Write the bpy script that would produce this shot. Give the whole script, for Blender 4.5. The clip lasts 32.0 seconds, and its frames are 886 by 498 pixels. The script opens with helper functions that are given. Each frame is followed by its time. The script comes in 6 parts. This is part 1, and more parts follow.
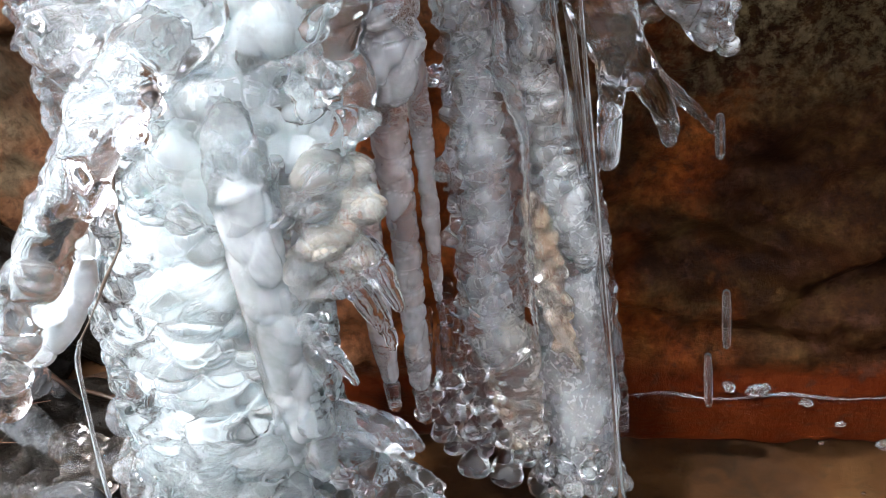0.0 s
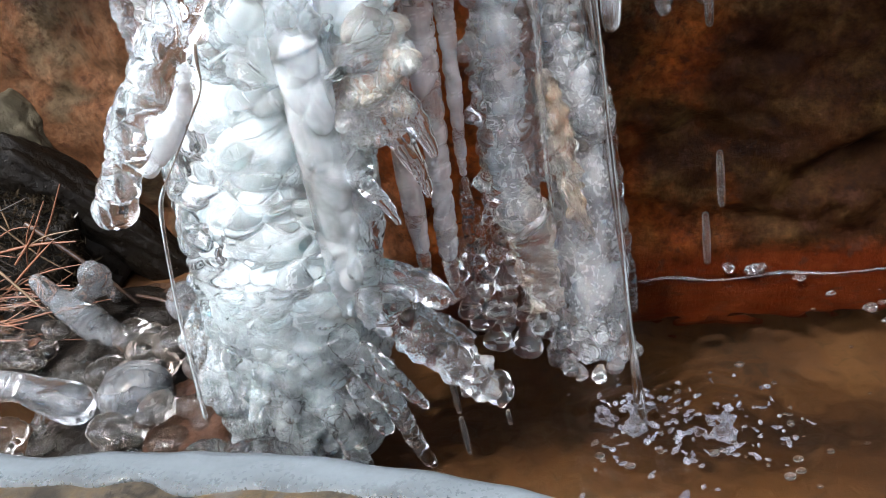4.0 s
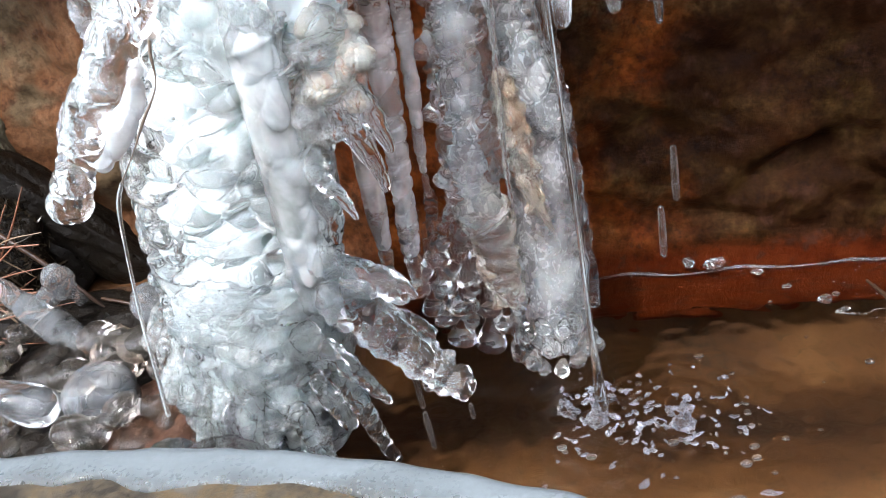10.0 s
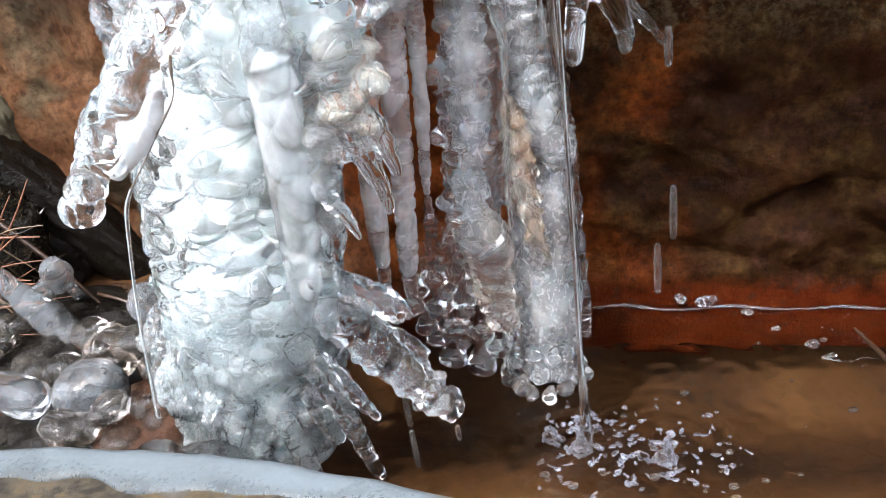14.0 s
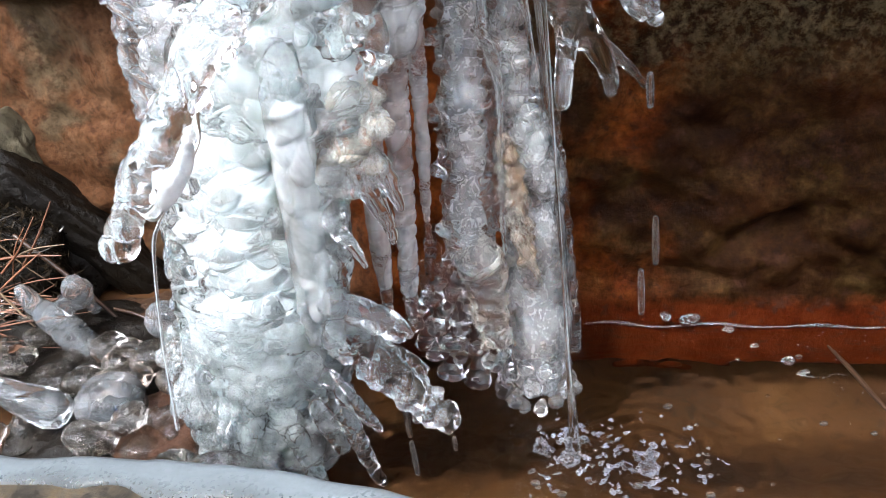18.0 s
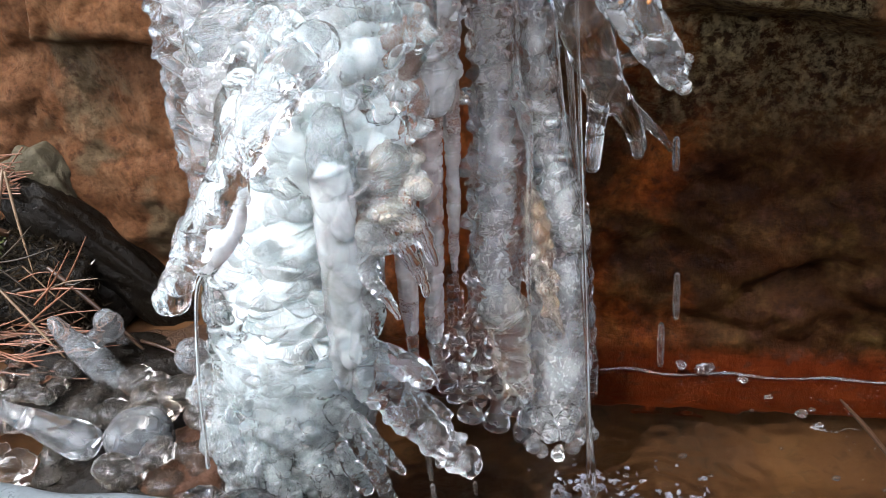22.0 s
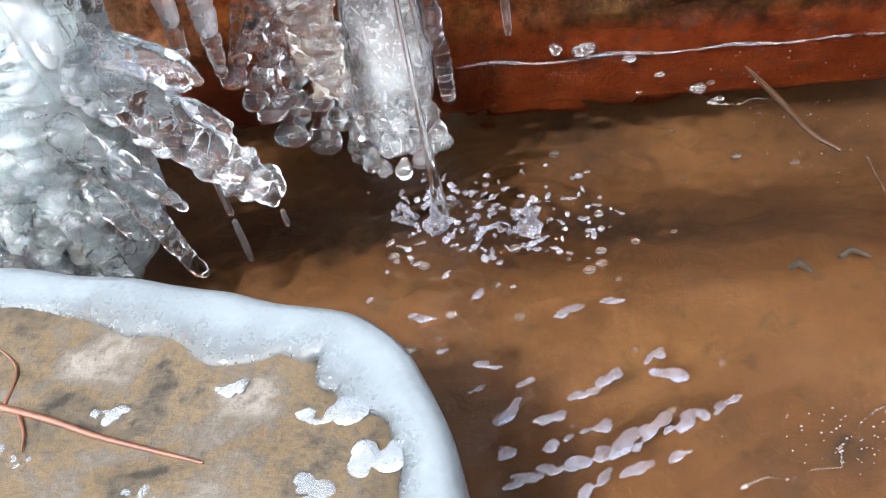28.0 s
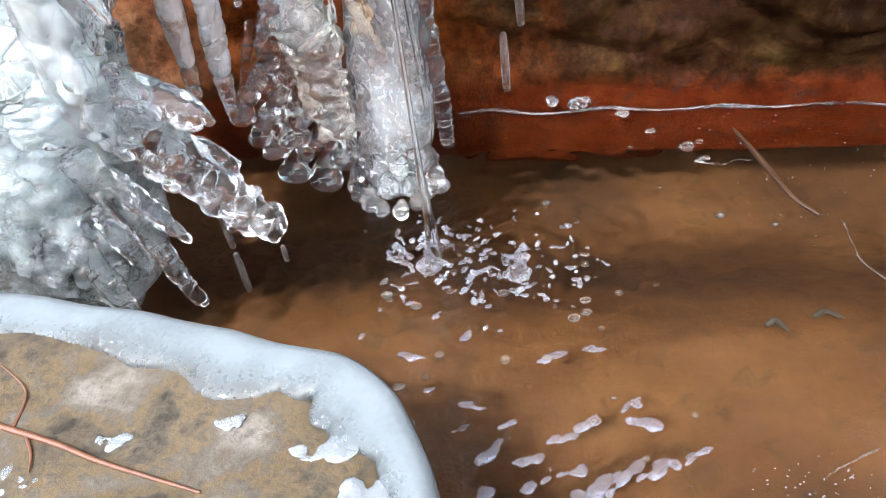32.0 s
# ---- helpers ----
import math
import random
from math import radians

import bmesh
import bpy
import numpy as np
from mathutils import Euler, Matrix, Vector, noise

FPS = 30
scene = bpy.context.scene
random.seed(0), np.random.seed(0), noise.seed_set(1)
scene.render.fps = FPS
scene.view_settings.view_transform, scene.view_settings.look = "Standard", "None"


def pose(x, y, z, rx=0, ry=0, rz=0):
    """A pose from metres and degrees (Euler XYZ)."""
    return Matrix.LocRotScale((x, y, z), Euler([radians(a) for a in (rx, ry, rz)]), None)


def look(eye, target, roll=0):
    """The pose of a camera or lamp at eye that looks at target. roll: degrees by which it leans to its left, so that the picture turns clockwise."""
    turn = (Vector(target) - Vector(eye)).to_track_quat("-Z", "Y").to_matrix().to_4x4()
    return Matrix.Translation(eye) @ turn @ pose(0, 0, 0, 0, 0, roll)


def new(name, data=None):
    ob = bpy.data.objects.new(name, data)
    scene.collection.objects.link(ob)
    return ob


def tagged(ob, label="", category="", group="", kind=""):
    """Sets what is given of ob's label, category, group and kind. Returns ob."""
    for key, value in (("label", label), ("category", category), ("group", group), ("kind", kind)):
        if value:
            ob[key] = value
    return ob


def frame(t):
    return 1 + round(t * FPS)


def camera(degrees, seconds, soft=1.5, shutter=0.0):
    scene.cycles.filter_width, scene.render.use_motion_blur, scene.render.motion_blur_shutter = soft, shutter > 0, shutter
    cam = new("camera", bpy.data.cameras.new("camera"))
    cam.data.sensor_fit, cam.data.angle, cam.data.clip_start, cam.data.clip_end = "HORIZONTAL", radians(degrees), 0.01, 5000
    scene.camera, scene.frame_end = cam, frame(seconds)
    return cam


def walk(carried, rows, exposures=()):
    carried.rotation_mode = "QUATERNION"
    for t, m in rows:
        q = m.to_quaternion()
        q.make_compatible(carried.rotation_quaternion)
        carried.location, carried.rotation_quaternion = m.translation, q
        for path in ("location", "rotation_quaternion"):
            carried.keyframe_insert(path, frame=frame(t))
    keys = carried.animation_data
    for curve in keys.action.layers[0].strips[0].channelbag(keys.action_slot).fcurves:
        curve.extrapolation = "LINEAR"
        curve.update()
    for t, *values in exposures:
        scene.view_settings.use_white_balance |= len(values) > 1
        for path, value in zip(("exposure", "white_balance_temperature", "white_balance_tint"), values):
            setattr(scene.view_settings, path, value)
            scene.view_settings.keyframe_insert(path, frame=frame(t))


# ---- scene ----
cam = camera(55.4, 32.0, soft=0.7)
METRES, EYE, TILT, LEAN, TURN = 0.45, 0.2835, -30.0, 9.5, 0.0
ROWS = [
    (0.0, 0.0, 0.0, 0.0, 0.0, 0.0, -0.0),
    (0.5, 0.0003, 0.0065, -0.0058, 0.34, 0.03, 0.12),
    (1.0, -0.0111, 0.007, -0.0151, 0.67, 0.13, 0.27),
    (1.5, -0.0297, -0.0035, -0.0271, 0.67, 0.18, 0.19),
    (2.0, -0.0377, -0.0179, -0.0427, 0.7, 0.24, 0.14),
    (2.5, -0.0394, -0.0356, -0.0535, 0.84, 0.2, 0.15),
    (3.0, -0.0389, -0.0605, -0.077, 0.74, -1.36, 0.33),
    (3.5, -0.0297, -0.0752, -0.0832, 0.66, -1.61, 1.38),
    (5.5, 0.0057, -0.09, -0.0951, 0.37, -0.99, 2.56),
    (6.0, 0.0079, -0.0906, -0.0955, 0.25, -0.84, 2.71),
    (6.5, 0.0118, -0.0959, -0.0944, -1.11, -1.51, 2.78),
    (7.0, 0.0162, -0.0978, -0.0981, -0.89, -1.32, 2.99),
    (7.5, 0.0155, -0.0991, -0.0983, -0.9, -1.19, 3.24),
    (8.0, 0.0159, -0.1013, -0.0992, -0.75, -1.13, 3.43),
    (8.5, 0.013, -0.1, -0.0986, -0.82, -1.16, 3.51),
    (9.0, 0.0117, -0.0982, -0.0993, -0.88, -1.13, 3.39),
    (9.5, 0.0052, -0.0971, -0.0976, -1.06, -1.1, 3.07),
    (10.0, -0.0037, -0.0927, -0.0965, -1.15, -1.11, 2.76),
    (10.5, -0.0037, -0.0897, -0.0973, -1.24, -1.07, 2.35),
    (11.0, -0.0063, -0.0928, -0.1004, -1.14, -1.09, 2.1),
    (11.5, -0.009, -0.0913, -0.0951, -1.19, -0.99, 1.25),
    (12.0, -0.0128, -0.0955, -0.0923, -1.29, -0.92, 0.47),
    (12.5, -0.0079, -0.0963, -0.092, -1.47, -0.79, -0.13),
    (13.0, -0.0054, -0.1001, -0.091, -1.48, -0.59, -0.53),
    (13.5, -0.0065, -0.1015, -0.0884, -1.5, -0.49, -0.88),
    (14.0, -0.0089, -0.1029, -0.0858, -1.57, -0.39, -1.18),
    (14.5, -0.0094, -0.1157, -0.0821, -1.6, -0.34, -1.44),
    (16.5, -0.0045, -0.1517, -0.0715, -1.61, -0.17, -1.38),
    (17.0, -0.0074, -0.1541, -0.0671, -1.57, -0.2, -1.35),
    (17.5, -0.0095, -0.1571, -0.0659, -1.63, -0.21, -1.37),
    (18.0, -0.0123, -0.1611, -0.0644, -1.74, -0.22, -1.51),
    (18.5, -0.0148, -0.1657, -0.0604, -1.76, -0.27, -1.57),
    (19.0, -0.0199, -0.1753, -0.0537, -1.7, -0.02, -1.82),
    (19.5, -0.0209, -0.188, -0.0493, -1.35, 0.07, -2.06),
    (20.0, -0.0259, -0.189, -0.0479, -1.45, 0.19, -2.26),
    (20.5, -0.0282, -0.1857, -0.0464, -1.58, 0.26, -2.4),
    (21.0, -0.0309, -0.1862, -0.0447, -1.66, 0.46, -2.61),
    (21.5, -0.0341, -0.1862, -0.0413, -1.73, 1.12, -2.9),
    (22.0, -0.0367, -0.1863, -0.0388, -1.43, 1.3, -3.15),
    (22.5, -0.0458, -0.1916, -0.0232, -1.42, 1.3, -3.38),
    (23.0, -0.0618, -0.2028, 0.0004, -0.96, 2.84, -3.49),
    (23.5, -0.0865, -0.2131, 0.0265, -0.59, 4.12, -4.11),
    (24.0, -0.1145, -0.222, 0.0383, -0.29, 4.72, -5.05),
    (24.5, -0.1379, -0.2256, 0.0329, -0.79, 4.09, -5.45),
    (26.5, -0.1147, -0.1069, -0.0891, -3.86, -4.99, 0.27),
    (27.0, -0.0391, -0.0805, -0.0956, -4.53, -8.55, 1.09),
    (27.5, 0.0585, -0.0126, -0.1156, -5.51, -13.47, 2.67),
    (28.0, 0.0946, 0.0091, -0.1265, -5.91, -14.19, 2.76),
    (28.5, 0.112, 0.0037, -0.1207, -5.08, -14.58, 1.96),
    (29.0, 0.1096, 0.0053, -0.1211, -5.21, -14.47, 1.33),
    (29.5, 0.1099, 0.0046, -0.12, -5.46, -14.38, 1.21),
    (30.0, 0.1099, 0.0016, -0.1187, -5.51, -14.23, 1.04),
    (30.5, 0.1006, -0.0016, -0.1131, -5.64, -13.96, 0.85),
    (31.0, 0.0993, -0.0027, -0.1117, -5.74, -13.72, 0.46),
    (31.5, 0.0937, -0.0055, -0.1097, -5.91, -13.47, 0.01),
    (32.0, 0.0922, -0.0159, -0.1064, -5.77, -12.41, -0.15),
]
walk(cam, [(t, pose(0, 0, EYE, TILT, LEAN, TURN) @ pose(METRES * x, METRES * y, METRES * z, 90 + pitch, roll, yaw)) for t, x, y, z, yaw, pitch, roll in ROWS],
     exposures=[(0.0, 2.68), (3.5, 2.68), (6.0, 2.78), (9.0, 2.90), (13.0, 2.96), (16.5, 2.93), (19.0, 2.80), (20.0, 2.70), (22.0, 2.70), (23.0, 2.70), (24.0, 2.50), (26.5, 2.63), (27.1, 2.78), (27.8, 3.38), (28.2, 3.48), (29.0, 3.44), (30.0, 3.44), (32.0, 3.44)])

# ---- light ----
world = bpy.data.worlds.new("sky")
scene.world = world
world.use_nodes = True
wn = world.node_tree.nodes
sky = wn.new("ShaderNodeTexSky")
sky.sky_type, sky.sun_disc = "NISHITA", False
sky.sun_elevation, sky.sun_rotation = radians(60), radians(205)
pale = wn.new("ShaderNodeHueSaturation")
pale.inputs["Saturation"].default_value = 0.38
world.node_tree.links.new(sky.outputs[0], pale.inputs["Color"])
world.node_tree.links.new(pale.outputs[0], wn["Background"].inputs["Color"])
wn["Background"].inputs["Strength"].default_value = 0.215
sun_data = bpy.data.lights.new("sun", "SUN")
sun_data.energy, sun_data.angle, sun_data.color = 0.85, radians(6), (1.0, 0.98, 0.95)
sun = new("sun", sun_data)
sun.matrix_world = look((-0.5, -0.75, 2.0), (0, 0.2, 0.1))


# ---- materials ----
def shader(name):
    m = bpy.data.materials.new(name)
    m.use_nodes = True
    nodes, links = m.node_tree.nodes, m.node_tree.links
    return m, nodes, links, nodes["Principled BSDF"]


def value(nodes, links, sock, v):
    if isinstance(v, bpy.types.NodeSocket):
        links.new(v, sock)
    else:
        sock.default_value = v


def coords(nodes, links, scale=(1, 1, 1)):
    tc = nodes.new("ShaderNodeTexCoord")
    mp = nodes.new("ShaderNodeMapping")
    mp.inputs["Scale"].default_value = scale
    links.new(tc.outputs["Object"], mp.inputs["Vector"])
    return mp.outputs[0]


def noise_tex(nodes, links, vec, scale, detail=4.0, rough=0.55, warp=0.0):
    n = nodes.new("ShaderNodeTexNoise")
    n.inputs["Scale"].default_value, n.inputs["Detail"].default_value = scale, detail
    n.inputs["Roughness"].default_value, n.inputs["Distortion"].default_value = rough, warp
    links.new(vec, n.inputs["Vector"])
    return n.outputs["Fac"]


def ramp(nodes, links, fac, stops):
    r = nodes.new("ShaderNodeValToRGB")
    while len(r.color_ramp.elements) < len(stops):
        r.color_ramp.elements.new(0.5)
    for e, (p, c) in zip(r.color_ramp.elements, stops):
        e.position, e.color = p, (*c, 1) if len(c) == 3 else c
    links.new(fac, r.inputs[0])
    return r.outputs[0]


def grey(a):
    return (a, a, a)


def mix(nodes, links, fac, a, b, mode="MIX"):
    n = nodes.new("ShaderNodeMix")
    n.data_type, n.blend_type = "RGBA", mode
    value(nodes, links, n.inputs[0], fac)
    value(nodes, links, n.inputs[6], a if isinstance(a, bpy.types.NodeSocket) else (*a, 1))
    value(nodes, links, n.inputs[7], b if isinstance(b, bpy.types.NodeSocket) else (*b, 1))
    return n.outputs[2]


def calc(nodes, links, op, a, b=0.0, clamp=False):
    n = nodes.new("ShaderNodeMath")
    n.operation, n.use_clamp = op, clamp
    value(nodes, links, n.inputs[0], a)
    value(nodes, links, n.inputs[1], b)
    return n.outputs[0]


def bump(nodes, links, bsdf, height, strength, distance):
    b = nodes.new("ShaderNodeBump")
    b.inputs["Strength"].default_value, b.inputs["Distance"].default_value = strength, distance
    links.new(height, b.inputs["Height"])
    links.new(b.outputs[0], bsdf.inputs["Normal"])
    return b.outputs[0]


def ice(name, cloud_lo, cloud_hi, tint=(0.97, 0.985, 0.985), milk=(0.86, 0.905, 0.915), rough=0.012, stain=None, speck=0.25, uneven=0.10, deep=0.3, whiten=0.30):
    """Ice: clear refracting ice mixed with milky, bubbly ice in drifting patches; lips of the lumps are painted whiter
    as rim light.
    """
    m, n, l, b = shader(name)
    v = coords(n, l, (1, 1, 0.7))
    big = noise_tex(n, l, v, 75, 3, 0.5, 0.3)
    fine = noise_tex(n, l, v, 520, 4, 0.6, 0.0)
    b.inputs["Base Color"].default_value = (*tint, 1)
    b.inputs["Transmission Weight"].default_value = 1.0
    b.inputs["IOR"].default_value = 1.31
    l.new(ramp(n, l, fine, [(0.3, grey(rough * 0.3)), (0.7, grey(rough * 2.0))]), b.inputs["Roughness"])
    swell = noise_tex(n, l, v, 160, 2, 0.4, 0.4)
    nor = bump(n, l, b, calc(n, l, "ADD", calc(n, l, "MULTIPLY", fine, speck * 0.35), swell), uneven, 0.0016)
    colour = mix(n, l, ramp(n, l, fine, [(0.35, grey(0)), (0.7, grey(1))]), milk, tuple(c * 0.84 for c in milk))
    if stain:
        colour = mix(n, l, ramp(n, l, big, [(0.42, grey(0)), (0.6, grey(0.9))]), colour, stain)
    dif = n.new("ShaderNodeBsdfPrincipled")
    dif.inputs["Roughness"].default_value = max(0.07, rough)
    dif.inputs["IOR"].default_value = 1.31
    dif.inputs["Subsurface Weight"].default_value = deep
    dif.inputs["Subsurface Radius"].default_value = (0.8, 1.0, 1.1)
    dif.inputs["Subsurface Scale"].default_value = 0.010
    tra = n.new("ShaderNodeBsdfTranslucent")
    # the milky heart is smooth; the clear skin over it carries the lumps
    heart = n.new("ShaderNodeAttribute")
    heart.attribute_name = "heart_normal"
    for s in (dif, tra):
        l.new(colour, s.inputs[0])
        l.new(heart.outputs["Vector"], s.inputs["Normal"])
    dif.inputs["Specular IOR Level"].default_value = 0.0
    dif.inputs["Coat Weight"].default_value = 1.0
    dif.inputs["Coat IOR"].default_value = 1.31
    dif.inputs["Coat Roughness"].default_value = max(0.02, rough)
    l.new(nor, dif.inputs["Coat Normal"])
    body = n.new("ShaderNodeMixShader")
    body.inputs[0].default_value = 0.25
    l.new(dif.outputs[0], body.inputs[1])
    l.new(tra.outputs[0], body.inputs[2])
    blend = calc(n, l, "ADD", calc(n, l, "MULTIPLY", big, 1 - speck * 0.6), calc(n, l, "MULTIPLY", fine, speck * 0.6))
    fac = ramp(n, l, blend, [(0.42, grey(cloud_lo)), (0.60, grey(cloud_hi))])
    line = n.new("ShaderNodeAttribute")
    line.attribute_name = "white_edge"
    fac = calc(n, l, "ADD", fac, calc(n, l, "MULTIPLY", line.outputs["Fac"], whiten), True)
    out = n.new("ShaderNodeMixShader")
    l.new(fac, out.inputs[0])
    l.new(b.outputs[0], out.inputs[1])
    l.new(body.outputs[0], out.inputs[2])
    l.new(out.outputs[0], n["Material Output"].inputs["Surface"])
    return m


ICE_WHITE = ice("milky_ice", 0.04, 0.18, milk=(0.86, 0.94, 0.945), whiten=0.20)
ICE_HEART = ice("bubbly_heart_of_ice", 0.52, 1.0, milk=(0.86, 0.945, 0.95), rough=0.2, whiten=0.0)
ICE_FROST = ice("frosty_grey_ice", 0.16, 0.40, milk=(0.90, 0.92, 0.93), whiten=0.15)
ICE_FOOT = ice("bright_lobed_ice", 0.03, 0.17, milk=(0.87, 0.955, 0.96), whiten=0.24)
ICE_DIM = ice("grey_heart_of_ice", 0.16, 0.55, milk=(0.85, 0.865, 0.875), rough=0.2, whiten=0.0)
ICE_MILK = ice("white_lobed_ice", 0.01, 0.12, milk=(0.86, 0.95, 0.955), speck=0.15, whiten=0.20)
ICE_STRIP = ice("white_flow_ice", 0.24, 0.48, milk=(0.92, 0.97, 0.972), whiten=0.16)
ICE_GREY = ice("grey_clear_ice", 0.03, 0.12, milk=(0.84, 0.86, 0.89), whiten=0.20)
ICE_CLEAR = ice("clear_ice", 0.01, 0.09, whiten=0.12)
ICE_GLASS = ice("glassy_ice", 0.0, 0.04, whiten=0.08)
ICE_CLAW = ice("bright_clear_ice", 0.05, 0.24, milk=(0.90, 0.95, 0.98), whiten=0.25)
ICE_BROWN = ice("stained_ice", 0.05, 0.18, tint=(1.0, 0.955, 0.87), milk=(0.90, 0.88, 0.84), stain=(0.72, 0.47, 0.26), whiten=0.12)
ICE_TINGE = ice("faintly_stained_ice", 0.05, 0.17, milk=(0.90, 0.92, 0.91), stain=(0.86, 0.78, 0.63), whiten=0.18)
ICE_BALL = ice("bubbly_round_ice", 0.08, 0.19, milk=(0.50, 0.53, 0.56), rough=0.03, speck=0.02, uneven=0.03, whiten=0.0)
ICE_MURK = ice("murky_bank_ice", 0.05, 0.14, tint=(0.82, 0.75, 0.68), milk=(0.20, 0.18, 0.16), speck=0.04, uneven=0.05, whiten=0.15)
ICE_RIM = ice("frosted_rim_ice", 0.12, 0.22, milk=(0.142, 0.165, 0.180), rough=0.3, deep=0.0, speck=0.03, uneven=0.04, whiten=0.88)


def rock(name, stops, scale=14, wet=0.35, grain=0.7, dark=(0.02, 0.012, 0.008), dark_amount=0.6, relief=0.003):
    m, n, l, b = shader(name)
    v = coords(n, l)
    big = noise_tex(n, l, v, scale, 6, 0.6, 0.2)
    mid = noise_tex(n, l, v, scale * 6, 6, 0.65, 0.0)
    fine = noise_tex(n, l, v, 700, 4, 0.7)
    base = ramp(n, l, calc(n, l, "ADD", calc(n, l, "MULTIPLY", big, 0.7), calc(n, l, "MULTIPLY", mid, 0.3)), stops)
    spots = ramp(n, l, mid, [(0.52, grey(0)), (0.68, grey(dark_amount))])
    base = mix(n, l, spots, base, dark)
    base = mix(n, l, calc(n, l, "MULTIPLY", fine, grain), base, mix(n, l, 1.0, base, (0.45, 0.42, 0.4), "MULTIPLY"))
    l.new(base, b.inputs["Base Color"])
    l.new(ramp(n, l, mid, [(0.3, grey(wet)), (0.75, grey(min(1, wet + 0.35)))]), b.inputs["Roughness"])
    h = calc(n, l, "ADD", mid, calc(n, l, "MULTIPLY", fine, 0.25))
    b.inputs["Specular IOR Level"].default_value = 0.16
    bump(n, l, b, h, 0.7, relief)
    return m


def wall_material():
    """Iron-stained rock: bright rust where water seeps, dark brown further along, tan upper blocks."""
    m, n, l, b = shader("rust_rock")
    v = coords(n, l)
    big = noise_tex(n, l, v, 9, 6, 0.6, 0.1)
    mid = noise_tex(n, l, v, 48, 8, 0.68, 0.0)
    fine = noise_tex(n, l, v, 600, 4, 0.7)
    sep = n.new("ShaderNodeSeparateXYZ")
    l.new(v, sep.inputs[0])
    x, z = sep.outputs[0], sep.outputs[2]
    tone = noise_tex(n, l, v, 26, 5, 0.6, 0.0)
    rust = ramp(n, l, mid, [(0.25, (0.0280, 0.0056, 0.0016)), (0.45, (0.0760, 0.0160, 0.0032)), (0.6, (0.1080, 0.0288, 0.0064)), (0.8, (0.1360, 0.0560, 0.0224))])
    umber = ramp(n, l, mid, [(0.34, (0.0024, 0.0014, 0.0009)), (0.5, (0.0092, 0.0050, 0.0021)), (0.62, (0.0260, 0.0148, 0.0062)), (0.8, (0.0620, 0.0410, 0.0185))])
    umber = mix(n, l, ramp(n, l, tone, [(0.45, grey(0)), (0.65, grey(0.8))]), umber, mix(n, l, 1.0, umber, (1.0, 1.25, 0.9), "MULTIPLY"))
    umber = mix(n, l, ramp(n, l, tone, [(0.30, grey(0.4)), (0.46, grey(0))]), umber, (0.028, 0.008, 0.0022))
    warm = ramp(n, l, mid, [(0.3, (0.038, 0.0155, 0.0075)), (0.5, (0.080, 0.036, 0.0170)), (0.7, (0.112, 0.060, 0.032)), (0.85, (0.138, 0.098, 0.056))])
    # olive-grey weathering in broad patches
    warm = mix(n, l, ramp(n, l, noise_tex(n, l, v, 13, 4, 0.55, 0.3), [(0.52, grey(0)), (0.58, grey(0.75))]), warm, mix(n, l, mid, (0.030, 0.022, 0.012), (0.105, 0.082, 0.050)))
    # the dark brown starts to the east of the ice, the rust keeps to the seep line near the water
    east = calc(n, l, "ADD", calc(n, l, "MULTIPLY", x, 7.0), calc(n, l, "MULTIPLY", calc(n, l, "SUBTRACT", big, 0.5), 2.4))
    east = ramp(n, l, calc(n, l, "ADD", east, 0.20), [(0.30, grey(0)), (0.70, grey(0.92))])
    low = calc(n, l, "ADD", calc(n, l, "MULTIPLY", z, -28.0), calc(n, l, "MULTIPLY", calc(n, l, "SUBTRACT", mid, 0.5), 1.2))
    low = ramp(n, l, calc(n, l, "ADD", low, 1.0), [(0.45, grey(0)), (0.75, grey(1))])
    west = ramp(n, l, calc(n, l, "ADD", calc(n, l, "MULTIPLY", x, -6.0), calc(n, l, "MULTIPLY", calc(n, l, "SUBTRACT", big, 0.5), 1.2)), [(0.3, grey(0)), (0.75, grey(1))])
    col = mix(n, l, west, mix(n, l, 1.0, rust, (1.5, 1.5, 1.4), "MULTIPLY"), warm)
    col = mix(n, l, east, col, umber)
    col = mix(n, l, low, col, mix(n, l, 1.0, rust, (0.64, 0.46, 0.48), "MULTIPLY"))
    spots = ramp(n, l, noise_tex(n, l, v, 110, 6, 0.65, 0.0), [(0.56, grey(0)), (0.64, grey(0.7))])
    col = mix(n, l, spots, col, (0.03, 0.012, 0.007))
    upper = ramp(n, l, calc(n, l, "ADD", calc(n, l, "MULTIPLY", z, 3.0), calc(n, l, "MULTIPLY", calc(n, l, "SUBTRACT", big, 0.5), 0.25)), [(0.54, grey(0)), (0.70, grey(0.9))])
    tan = mix(n, l, mid, (0.16, 0.075, 0.03), (0.42, 0.24, 0.12))
    corner = ramp(n, l, calc(n, l, "ADD", calc(n, l, "ADD", calc(n, l, "MULTIPLY", x, 2.0), calc(n, l, "MULTIPLY", z, 1.9)), calc(n, l, "MULTIPLY", mid, 0.06)), [(0.735, grey(0)), (0.75, grey(1))])
    col = mix(n, l, upper, col, mix(n, l, east, mix(n, l, 1.0, warm, (1.25, 1.2, 1.12), "MULTIPLY"), mix(n, l, corner, mix(n, l, 1.0, umber, (2.0, 2.1, 2.1), "MULTIPLY"), tan)))
    lz = calc(n, l, "MULTIPLY", ramp(n, l, calc(n, l, "MULTIPLY", z, 3.0), [(0.40, grey(0)), (0.66, grey(1))]), ramp(n, l, noise_tex(n, l, v, 190, 7, 0.75, 0.2), [(0.44, grey(0)), (0.58, grey(0.65))]))
